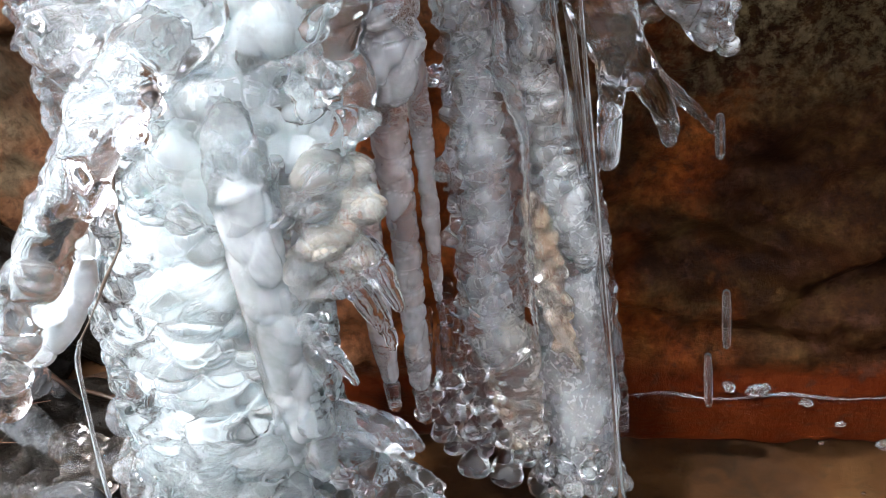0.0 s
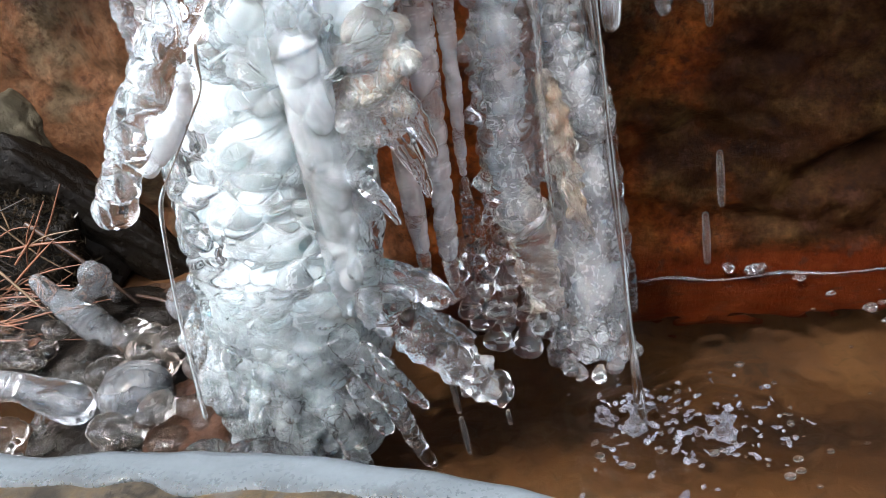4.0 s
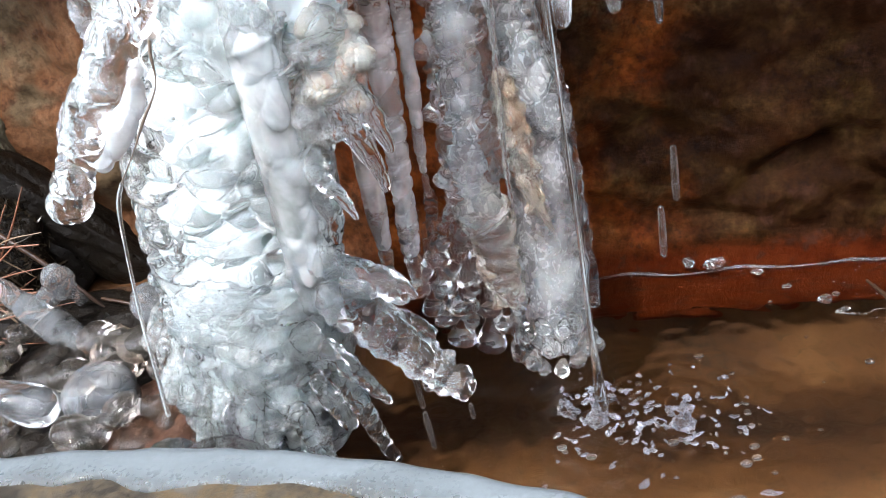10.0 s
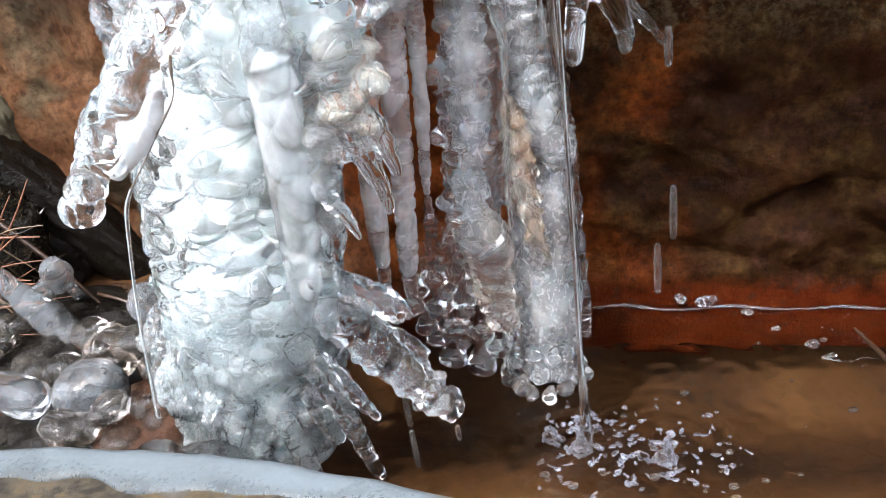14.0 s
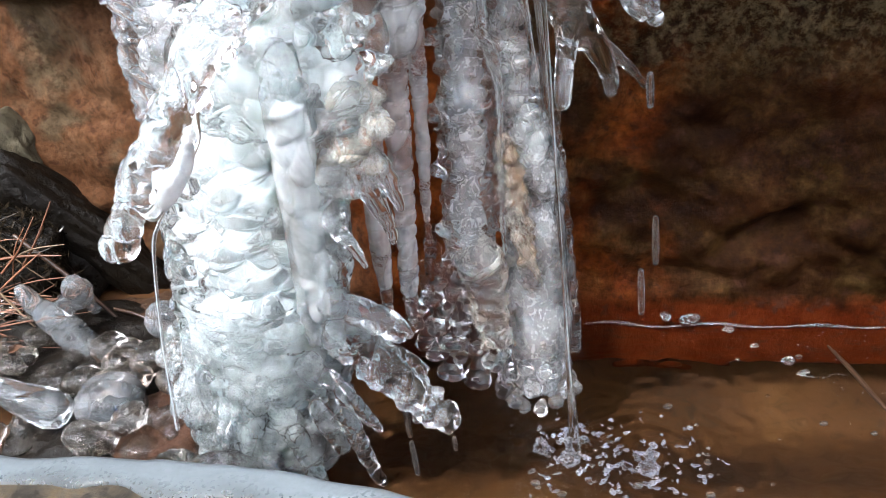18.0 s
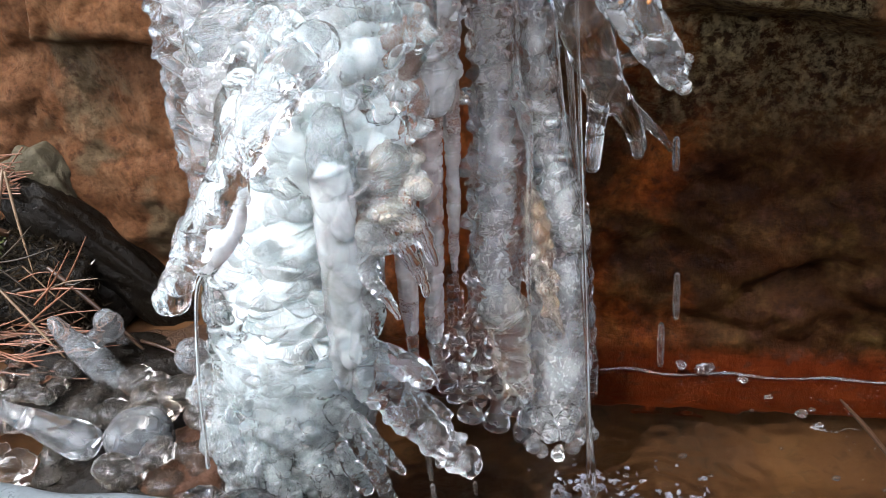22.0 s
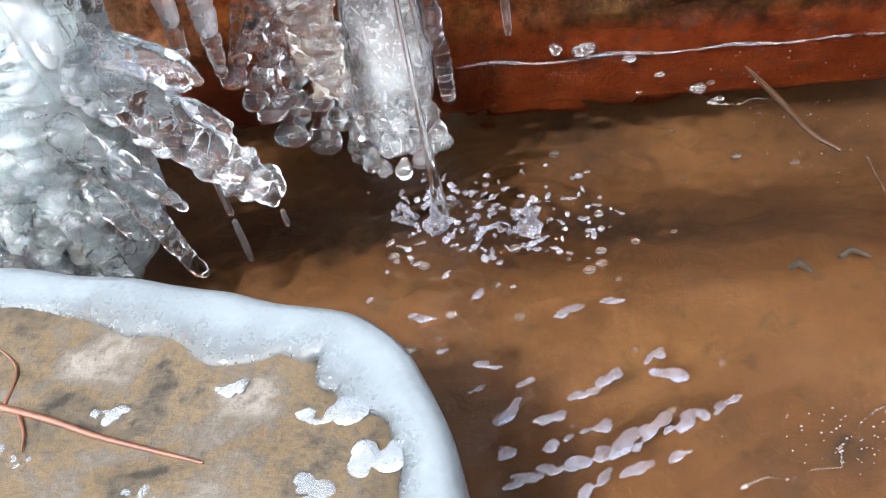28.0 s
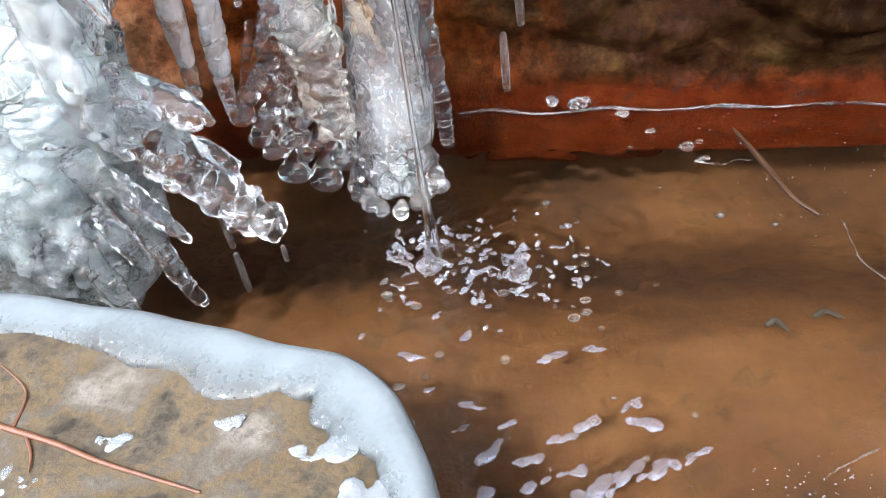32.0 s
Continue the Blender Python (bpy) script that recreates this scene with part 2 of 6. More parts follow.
    lz = calc(n, l, "MULTIPLY", lz, ramp(n, l, calc(n, l, "ADD", calc(n, l, "MULTIPLY", z, 2.5), calc(n, l, "MULTIPLY", calc(n, l, "SUBTRACT", big, 0.5), 0.3)), [(0.66, grey(1)), (0.78, grey(0.3))]))
    lz = calc(n, l, "MULTIPLY", lz, calc(n, l, "ADD", calc(n, l, "MULTIPLY", east, 0.95), 0.05))
    lz = calc(n, l, "MULTIPLY", lz, calc(n, l, "SUBTRACT", 1.0, corner))
    col = mix(n, l, lz, col, (0.22, 0.18, 0.10))
    col = mix(n, l, calc(n, l, "MULTIPLY", fine, 0.6), col, mix(n, l, 1.0, col, (0.5, 0.46, 0.42), "MULTIPLY"))
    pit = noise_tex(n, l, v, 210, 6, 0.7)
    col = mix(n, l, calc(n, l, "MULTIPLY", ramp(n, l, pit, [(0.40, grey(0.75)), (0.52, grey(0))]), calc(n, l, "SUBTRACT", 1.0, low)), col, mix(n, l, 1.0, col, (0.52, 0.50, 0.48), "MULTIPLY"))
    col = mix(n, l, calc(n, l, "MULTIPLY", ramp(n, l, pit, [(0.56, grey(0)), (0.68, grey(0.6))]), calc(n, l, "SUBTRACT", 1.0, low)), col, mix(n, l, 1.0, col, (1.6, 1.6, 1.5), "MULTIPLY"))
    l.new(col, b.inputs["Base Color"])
    l.new(ramp(n, l, mid, [(0.35, grey(0.4)), (0.7, grey(0.75))]), b.inputs["Roughness"])
    b.inputs["Specular IOR Level"].default_value = 0.03
    bump(n, l, b, calc(n, l, "ADD", calc(n, l, "ADD", mid, calc(n, l, "MULTIPLY", pit, 0.4)), calc(n, l, "MULTIPLY", fine, 0.2)), 0.6, 0.004)
    return m


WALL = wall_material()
BED = rock("silty_rust_bed", [(0.34, (0.0180, 0.0085, 0.0030)), (0.44, (0.0430, 0.0175, 0.0052)), (0.54, (0.0580, 0.0240, 0.0066)), (0.66, (0.0800, 0.0370, 0.0115))], 16, 0.6, 0.5, (0.0150, 0.0095, 0.0050), 0.55, 0.001)
SLAB = rock("tan_slab_stone", [(0.40, (0.026, 0.023, 0.019)), (0.46, (0.060, 0.050, 0.036)), (0.50, (0.088, 0.064, 0.036)), (0.54, (0.066, 0.057, 0.045)), (0.62, (0.125, 0.115, 0.100))], 44, 0.3, 0.9, (0.036, 0.030, 0.022), 0.75, 0.0008)
DARK = rock("dark_wet_stone", [(0.3, (0.003, 0.0022, 0.0018)), (0.55, (0.008, 0.006, 0.004)), (0.75, (0.024, 0.018, 0.012))], 30, 0.2, 0.6, (0.003, 0.002, 0.002))
PALE = rock("weathered_stone", [(0.3, (0.04, 0.034, 0.02)), (0.55, (0.10, 0.085, 0.055)), (0.75, (0.17, 0.15, 0.12))], 30, 0.5, 0.6)
RUSTY = rock("rust_stained_stone", [(0.3, (0.016, 0.007, 0.004)), (0.5, (0.048, 0.020, 0.010)), (0.75, (0.095, 0.048, 0.028))], 40, 0.3, 0.7)
TAN = rock("tan_boulder_stone", [(0.38, (0.12, 0.066, 0.036)), (0.5, (0.21, 0.120, 0.066)), (0.62, (0.30, 0.180, 0.105))], 26, 0.6, 0.6, (0.06, 0.03, 0.018), 0.4, 0.0012)
SOIL = rock("leaf_mould", [(0.3, (0.02, 0.012, 0.008)), (0.55, (0.06, 0.032, 0.018)), (0.75, (0.14, 0.07, 0.035))], 60, 0.45, 0.7)


def plain(name, colour, rough=0.5, spread=0.35, scale=200):
    m, n, l, b = shader(name)
    v = coords(n, l)
    f = noise_tex(n, l, v, scale, 4, 0.6)
    info = n.new("ShaderNodeObjectInfo")
    c = mix(n, l, ramp(n, l, f, [(0.3, grey(0)), (0.7, grey(1))]), tuple(a * (1 - spread) for a in colour), tuple(min(1, a * (1 + spread)) for a in colour))
    c = mix(n, l, calc(n, l, "MULTIPLY", info.outputs["Random"], 0.5), c, mix(n, l, 1.0, c, (0.55, 0.5, 0.45), "MULTIPLY"))
    l.new(c, b.inputs["Base Color"])
    b.inputs["Roughness"].default_value = rough
    bump(n, l, b, f, 0.4, 0.0006)
    return m


NEEDLE = plain("dry_pine_needle", (0.14, 0.054, 0.026), 0.45)
RUST = plain("rust_speck", (0.30, 0.12, 0.03), 0.6)
BRACKEN = plain("black_litter", (0.022, 0.015, 0.008), 0.35)
STALK = plain("dry_grass_stalk", (0.13, 0.085, 0.05), 0.45)
STEM = plain("dark_frozen_stem", (0.10, 0.075, 0.055), 0.4)
LEAF = plain("dead_leaf_brown", (0.30, 0.17, 0.10), 0.5)
MOSS = plain("moss_green", (0.07, 0.085, 0.02), 0.8)
SUNK = plain("sodden_litter", (0.016, 0.010, 0.005), 0.95)
BARK = plain("wet_dark_bark", (0.035, 0.018, 0.010), 0.4)
TWIG = plain("red_twig_bark", (0.075, 0.028, 0.014), 0.5)


def water_material(name, tint=(0.98, 0.95, 0.9)):
    m, n, l, b = shader(name)
    b.inputs["Base Color"].default_value = (*tint, 1)
    b.inputs["Transmission Weight"].default_value = 1.0
    b.inputs["IOR"].default_value = 1.333
    b.inputs["Roughness"].default_value = 0.0
    return m


WATER = water_material("stream_water")
DROP = water_material("clear_water", (1, 1, 1))
# some white mixed in, standing for bright sky refracted by moving water
BRIGHT_WATER = ice("brightened_water", 0.0, 0.12, rough=0.01)
FROTH = ice("splashing_water", 0.08, 0.36, milk=(0.42, 0.44, 0.54), rough=0.01, whiten=0.1)
# white colour stands for sky reflected on wet patches of ice
PATCH = ice("sky_glint_ice_patch", 0.35, 0.7, milk=(0.31, 0.35, 0.39), rough=0.06, uneven=0.15, deep=0.0)
# bluish white stands for sky reflected on the pool, and for froth
FROTH_GLINT = ice("glint_and_froth_film", 0.14, 0.50, milk=(0.34, 0.36, 0.46), rough=0.05, whiten=0.0)


# ---- shaping tools ----
def lattice(i, j, k, s):
    h = (i * 374761393 + j * 668265263 + k * 1274126177 + s * 974711) & 0xFFFFFFFF
    h = ((h ^ (h >> 13)) * 1274126177) & 0xFFFFFFFF
    h = ((h ^ (h >> 16)) * 668265263) & 0xFFFFFFFF
    return ((h ^ (h >> 15)) & 0xFFFF) / 65535.0


def vnoise(p, s=0):
    """Smooth value noise, -1 to 1, of an array of points."""
    i = np.floor(p).astype(np.int64)
    f = p - i
    f = f * f * (3 - 2 * f)
    out = 0
    for a in (0, 1):
        for b in (0, 1):
            for c in (0, 1):
                w = (f[:, 0] if a else 1 - f[:, 0]) * (f[:, 1] if b else 1 - f[:, 1]) * (f[:, 2] if c else 1 - f[:, 2])
                out = out + w * lattice(i[:, 0] + a, i[:, 1] + b, i[:, 2] + c, s)
    return out * 2 - 1


def fbm(p, s=0, octaves=4):
    out, amp = 0, 1.0
    for o in range(octaves):
        out = out + amp * vnoise(p * 2.0 ** o, s + o)
        amp *= 0.5
    return out


def cells(p, s=0):
    """Distance to the nearest and to the second nearest of scattered points."""
    i = np.floor(p).astype(np.int64)
    f1 = np.full(len(p), 9.0)
    f2 = np.full(len(p), 9.0)
    for a in (-1, 0, 1):
        for b in (-1, 0, 1):
            for c in (-1, 0, 1):
                q = i + np.array((a, b, c))
                jit = np.stack([lattice(q[:, 0], q[:, 1], q[:, 2], s + k) for k in (11, 23, 37)], 1)
                d = np.linalg.norm(q + jit - p, axis=1)
                f2 = np.minimum(f2, np.maximum(f1, d))
                f1 = np.minimum(f1, d)
    return f1, f2


def spline(points, steps):
    """Points and radii along a smooth line through the given (x, y, z, r)."""
    p = np.array(points, float)
    p = np.vstack([2 * p[0] - p[1], p, 2 * p[-1] - p[-2]])
    out = []
    for k in range(1, len(p) - 2):
        for u in np.arange(steps) / steps:
            a, b, c, d = p[k - 1:k + 3]
            out.append(0.5 * (2 * b + (c - a) * u + (2 * a - 5 * b + 4 * c - d) * u * u + (3 * b - a - 3 * c + d) * u ** 3))
    out.append(p[-2])
    return np.array(out)


def tube(bm, points, sides=10, steps=5, flat=1.0):
    """A closed rounded rod along points (x, y, z, r). flat: its depth in y against its width."""
    s = spline(points, steps)
    c, r = s[:, :3], np.maximum(s[:, 3], 1e-5)
    t0, t1 = c[0] - c[1], c[-1] - c[-2]
    t0, t1 = t0 / np.linalg.norm(t0), t1 / np.linalg.norm(t1)
    rings = [(c[0] + t0 * r[0] * k, r[0] * w) for k, w in ((0.92, 0.38), (0.6, 0.8))]
    rings += list(zip(c, r))
    rings += [(c[-1] + t1 * r[-1] * k, r[-1] * w) for k, w in ((0.6, 0.8), (0.92, 0.38))]
    cs = np.array([q for q, _ in rings])
    tang = np.gradient(cs, axis=0)
    prev, up = [], np.array((0.0, 1.0, 0.0))
    for (q, rad), t in zip(rings, tang):
        t = t / (np.linalg.norm(t) + 1e-12)
        u = up - t * up.dot(t)
        if np.linalg.norm(u) < 0.05:
            u = np.array((0.0, 0.0, 1.0)) - t * t[2]
        u /= np.linalg.norm(u)
        up = u
        w = np.cross(t, u)
        ring = [bm.verts.new(q + rad * (math.sin(a) * u * flat + math.cos(a) * w)) for a in np.arange(sides) * 2 * math.pi / sides]
        for k in range(sides if prev else 0):
            bm.faces.new((prev[k], prev[(k + 1) % sides], ring[(k + 1) % sides], ring[k]))
        if not prev:
            first = ring
        prev = ring
    bm.faces.new(first[::-1])
    bm.faces.new(prev)


def ball(bm, centre, radii, turn=(0, 0, 0), sub=2):
    r = radii if hasattr(radii, "__len__") else (radii,) * 3
    m = Matrix.Translation(centre) @ Euler([radians(a) for a in turn]).to_matrix().to_4x4() @ Matrix.Diagonal((*r, 1))
    bmesh.ops.create_icosphere(bm, subdivisions=sub, radius=1, matrix=m)


def sphere_form():
    tmp = bmesh.new()
    bmesh.ops.create_icosphere(tmp, subdivisions=3, radius=1)
    co, fs = np.array([v.co[:] for v in tmp.verts]), [[v.index for v in f.verts] for f in tmp.faces]
    tmp.free()
    return co, fs


LOBE, LOBE_FACES = sphere_form()


def lobe(bm, at, out, size, tilt=20.0, spin=0.0, full=0.45):
    """A drooping lobe of ice at a point: size is its half width, depth and height; out is the way it faces; its lower lip is the fuller."""
    co = LOBE.copy()
    co[:, :2] *= (1 + full * np.clip(-co[:, 2:], -0.6, 0.75))
    co *= np.array(size)
    o = Vector((out[0], out[1], 0)).normalized()
    side = Vector((0, 0, 1)).cross(-o)
    m = Matrix((side, -o, (0, 0, 1))).transposed()
    co = co @ np.array((Matrix.Rotation(radians(tilt), 3, "X").transposed() @ Matrix.Rotation(radians(spin), 3, "Y")).transposed())
    co = co @ np.array(m).T + np.array(at)
    vs = [bm.verts.new(c) for c in co]
    for f in LOBE_FACES:
        bm.faces.new([vs[k] for k in f])


def shingle(bm, line, count, rnd, width=(0.006, 0.010), height=(0.004, 0.006), depth=(0.0035, 0.005), arc=115, flat=1.0, sink=0.55, tilt=(8, 30), lo=0.0, hi=1.0):
    """Covers the near side of a rod along (x, y, z, r) with overlapping drooping lobes."""
    s = spline(line, 16)
    for k in range(count):
        u = lo + (hi - lo) * (k + rnd.random()) / count
        c = s[min(len(s) - 1, int(u * len(s)))]
        a = radians(arc) * (2 * ((k * 0.618034 + rnd.uniform(-0.06, 0.06)) % 1.0) - 1)
        w, h, d = rnd.uniform(*width), rnd.uniform(*height), rnd.uniform(*depth)
        out = (math.sin(a), -math.cos(a))
        r = c[3] - d * sink
        lobe(bm, (c[0] + r * out[0], c[1] + r * flat * out[1], c[2]), out, (w, d, h), rnd.uniform(*tilt), rnd.uniform(-32, 32), rnd.uniform(0.1, 0.7))


def mesh_of(bm, name):
    bmesh.ops.recalc_face_normals(bm, faces=bm.faces[:])
    me = bpy.data.meshes.new(name)
    bm.to_mesh(me)
    bm.free()
    return me


def points_of(me):
    co = np.empty(len(me.vertices) * 3)
    me.vertices.foreach_get("co", co)
    return co.reshape(-1, 3)


def normals_of(me):
    co = np.empty(len(me.vertices) * 3)
    me.vertices.foreach_get("normal", co)
    return co.reshape(-1, 3)


def set_points(me, co):
    me.vertices.foreach_set("co", co.reshape(-1).astype(np.float32))
    me.update()


def set_heart(me, no, rounds):
    """Stores the softened normals of the mesh, for the milky heart of the ice."""
    a, b = edge_ends(me)
    n, deg = len(no), np.bincount(np.concatenate([a, b]), minlength=len(no)).reshape(-1, 1) + 1.0
    for k in range(rounds):
        no = np.stack([no[:, c] + np.bincount(a, no[b, c], n) + np.bincount(b, no[a, c], n) for c in range(3)], 1) / deg
    no = no / (np.linalg.norm(no, axis=1, keepdims=True) + 1e-9)
    at = me.attributes.new("heart_normal", "FLOAT_VECTOR", "POINT")
    at.data.foreach_set("vector", no.reshape(-1).astype(np.float32))


def edge_ends(me):
    ed = np.empty(len(me.edges) * 2, np.int64)
    me.edges.foreach_get("vertices", ed)
    return ed[0::2], ed[1::2]


def melt(bm, name, voxel=0.0012, smooth=2, lumps=(), seed=0):
    """Fuses the overlapping rods, balls and lobes into one ice body and works fine lumps into its surface.
    lumps: rows of cell width in x, y, z and height."""
    raw = mesh_of(bm, name + "_raw")
    ob = bpy.data.objects.new("raw", raw)
    scene.collection.objects.link(ob)
    rm = ob.modifiers.new("fuse", "REMESH")
    rm.mode, rm.voxel_size, rm.use_smooth_shade = "VOXEL", voxel, True
    sm = ob.modifiers.new("soften", "SMOOTH")
    sm.factor, sm.iterations = 0.5, smooth
    dg = bpy.context.evaluated_depsgraph_get()
    me = bpy.data.meshes.new_from_object(ob.evaluated_get(dg))
    bpy.data.objects.remove(ob)
    bpy.data.meshes.remove(raw)
    me.name = name
    co, no = points_of(me), normals_of(me)
    warp = 0.004 * np.stack([vnoise(co * 60, seed + k) for k in (1, 2, 3)], 1)
    d = np.zeros(len(co))
    for k, (wx, wy, wz, h) in enumerate(lumps):
        q = (co + warp) / np.array((wx, wy, wz))
        f1, f2 = cells(q, seed + 50 * k)
        d = d + 0.9 * h * (0.45 - np.minimum(f1, 1.0)) - 1.3 * h * np.exp(-(f2 - f1) / 0.07) + 0.4 * h * vnoise(q * 0.7, seed + 50 * k + 5)
    d = d + 0.00010 * vnoise(co * np.array((260, 260, 300)), seed + 7)
    co = co + no * d.reshape(-1, 1)
    set_points(me, co)
    # lips of the lobes, where the surface turns sharply outwards; whitened for rim light
    no = normals_of(me)
    a, b = edge_ends(me)
    deg = np.bincount(np.concatenate([a, b]), minlength=len(co)) + 1e-9
    mean = np.stack([np.bincount(a, co[b, c], len(co)) + np.bincount(b, co[a, c], len(co)) for c in range(3)], 1) / deg[:, None]
    lip = np.einsum("ij,ij->i", co - mean, no) / voxel
    soft = np.clip(0.6 + 1.2 * vnoise(co * 110, seed + 31), 0, 1)
    set_heart(me, no, 2)
    at = me.attributes.new("white_edge", "FLOAT", "POINT")
    at.data.foreach_set("value", (np.clip((lip - 0.11) * 7.0, 0, 1) * soft).astype(np.float32))
    me.polygons.foreach_set("use_smooth", np.ones(len(me.polygons), bool))
    return me


def put(name, me, material, parent=None, label="", base=None):
    """Links a mesh given in world places as one object, its origin at its base or at its parent's."""
    me.materials.clear()
    me.materials.append(material)
    if "heart_normal" not in me.attributes:
        set_heart(me, normals_of(me), 0)
    co = points_of(me)
    if parent is None:
        o = np.array(base if base is not None else (co[:, 0].mean(), co[:, 1].mean(), co[:, 2].min()))
    else:
        o = np.array(parent.matrix_world.translation if parent.parent is None else parent.parent.matrix_world.translation)
    set_points(me, co - o)
    ob = new(name, me)
    if parent is None:
        ob.location = o
    else:
        ob.parent = parent
    if label:
        ob["label"] = label
    bpy.context.view_layer.update()
    return ob


def holder(name, at, label, category, group="", kind=""):
    ob = new(name)
    ob.empty_display_size = 0.02
    ob.location = at
    bpy.context.view_layer.update()
    return tagged(ob, label, category, group, kind)


def smooth_put(name, bm, material, parent=None, label=""):
    me = mesh_of(bm, name)
    me.polygons.foreach_set("use_smooth", np.ones(len(me.polygons), bool))
    return put(name, me, material, parent, label)


def grid_mesh(name, xs, ys, place):
    """A sheet over the given steps; place maps arrays of u, v to points."""
    u, v = np.meshgrid(xs, ys)
    co = place(u.ravel(), v.ravel())
    nx, ny = len(xs), len(ys)
    i = (np.arange(ny - 1)[:, None] * nx + np.arange(nx - 1)[None, :]).ravel()
    me = bpy.data.meshes.new(name)
    me.from_pydata(co.tolist(), [], np.stack([i, i + 1, i + nx + 1, i + nx], 1).tolist())
    me.polygons.foreach_set("use_smooth", np.ones(len(me.polygons), bool))
    me.update()
    return me


def stone(bm, centre, radii, turn=(0, 0, 0), seed=0, rough=0.12, sub=4, boxy=0.6):
    """A worn block of stone."""
    tmp = bmesh.new()
    bmesh.ops.create_icosphere(tmp, subdivisions=sub, radius=1)
    co = np.array([v.co[:] for v in tmp.verts])
    m = np.abs(co).max(1, keepdims=True)
    co = co * (1 - boxy) + co / m * boxy * 0.85
    n = co / np.linalg.norm(co, axis=1, keepdims=True)
    co = co + n * (rough * fbm(n * 1.7 + seed, seed, 5)).reshape(-1, 1)
    mat = Matrix.Translation(centre) @ Euler([radians(a) for a in turn]).to_matrix().to_4x4() @ Matrix.Diagonal((*radii, 1))
    for v, c in zip(tmp.verts, co):
        v.co = mat @ Vector(c)
    me = bpy.data.meshes.new("tmp")
    tmp.to_mesh(me)
    tmp.free()
    bm.from_mesh(me)
    bpy.data.meshes.remove(me)


# ---- ground, wall, water ----
def smoothstep(a, b, x):
    t = np.clip((x - a) / (b - a), 0, 1)
    return t * t * (3 - 2 * t)


def wall_line(x):
    return 0.337 - 0.21 * x


def spread(inner, step, far):
    """Even steps inside, growing steps out to the far edge."""
    core = list(np.arange(inner[0], inner[1] + step / 2, step))
    s, lo, hi = step, core[0], core[-1]
    while hi < far:
        s *= 1.35
        hi += s
        lo -= s
        core = [lo] + core + [hi]
    return np.array(core)


def ground_place(x, y):
    p = np.stack([x, y, 0 * x], 1)
    pool = smoothstep(-0.17, -0.08, x) * smoothstep(0.62, 0.45, x) * smoothstep(-0.22, -0.08, y) * smoothstep(0.70, 0.48, y)
    z = -0.045 - 0.10 * smoothstep(0.20, 0.345, y + 0.21 * x - 0.01) + 0.004 * fbm(p * 14, 3) + 0.0012 * fbm(p * 70, 5, 3)
    bank = 0.03 + 0.02 * fbm(p * 6, 9) + 0.006 * fbm(p * 40, 12, 3)
    return np.stack([x, y, z * pool + bank * (1 - pool)], 1)


tagged(put("ground", grid_mesh("ground", spread((-0.5, 0.6), 0.008, 60), spread((-0.35, 0.45), 0.008, 60), ground_place), BED, base=(0, 0, 0)),
       "rust-brown silty stream bed under the clear pool", "ground", kind="structure")


def wall_place(u, v):
    x, z = u, np.where(v < 1.4, v, 1.4 - np.maximum(0, v - 3.4))
    back = np.clip(v - 1.4, 0, 2.0)
    p = np.stack([x, 0 * x, z], 1)
    w = p + 0.02 * np.stack([vnoise(p * 18, 2), 0 * x, vnoise(p * 18, 4)], 1)
    rough = smoothstep(0.010, 0.030, z)
    f1, f2 = cells(w * np.array((8, 1, 13)), 60)
    g1, g2 = cells(w * np.array((22, 1, 34)), 66)
    y = 0.010 * fbm(w * 9, 21, 5) + 0.0022 * fbm(p * 60, 31, 5)
    y -= 0.005 * np.minimum(f2 - f1, 0.22) / 0.22
    y -= 0.0015 * smoothstep(-0.3, 0.4, vnoise(p * 12, 71)) * np.minimum(g2 - g1, 0.3) / 0.3
    # a hollow in the dark brown rock, a lip under the lichen band, a square block above
    y += 0.024 * np.exp(-(((x - 0.150) / 0.026) ** 2 + ((z - 0.060 - 0.45 * (x - 0.150)) / 0.010) ** 2))
    y -= 0.034 * smoothstep(0.200, 0.222, z + 0.25 * (x - 0.1) + 0.01 * vnoise(p * 30, 8)) * smoothstep(0.05, 0.12, x)
    y -= 0.026 * smoothstep(0.205, 0.214, z + 0.10 * (x + 0.2) + 0.004 * vnoise(p * 25, 9)) * smoothstep(-0.150, -0.160, x) * smoothstep(-0.262, -0.252, x - 0.3 * (z - 0.2))
    # the unseen shelf over which the water comes, deepened eastwards to shade the wall
    y -= (0.09 + 0.09 * smoothstep(-0.12, 0.0, x)) * smoothstep(0.34, 0.40, z)
    y = y * rough + (0.003 * vnoise(p * np.array((12, 1, 6)), 77) + 0.001) * (1 - rough)
    y += 0.06 * smoothstep(-0.050, -0.058, z + 0.004 * vnoise(p * 20, 5))
    return np.stack([x, y + wall_line(x) + back, z], 1)


xs = np.concatenate([np.linspace(-3, -0.5, 30)[:-1], np.arange(-0.5, 0.45, 0.0025), np.linspace(0.46, 3, 30)])
zs = np.concatenate([np.arange(-0.13, 0.46, 0.0025), np.linspace(0.47, 1.4, 30), np.linspace(1.5, 5.0, 24)])
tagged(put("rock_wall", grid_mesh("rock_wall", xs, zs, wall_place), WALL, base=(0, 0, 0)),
       "iron-stained rock wall, rust orange below and dark brown above", "rock wall", kind="structure")



# bank added behind the camera, out of view, to block low sky light
def bank_place(u, v):
    p = np.stack([u, 0 * u, v], 1)
    z = np.minimum(v, 1.0) - np.maximum(0, v - 2.5)
    return np.stack([u, -0.95 - 0.5 * np.minimum(v, 1.0) - np.clip(v - 1.0, 0, 1.5) + 0.12 * fbm(p * 3, 90, 4), z - 0.1], 1)


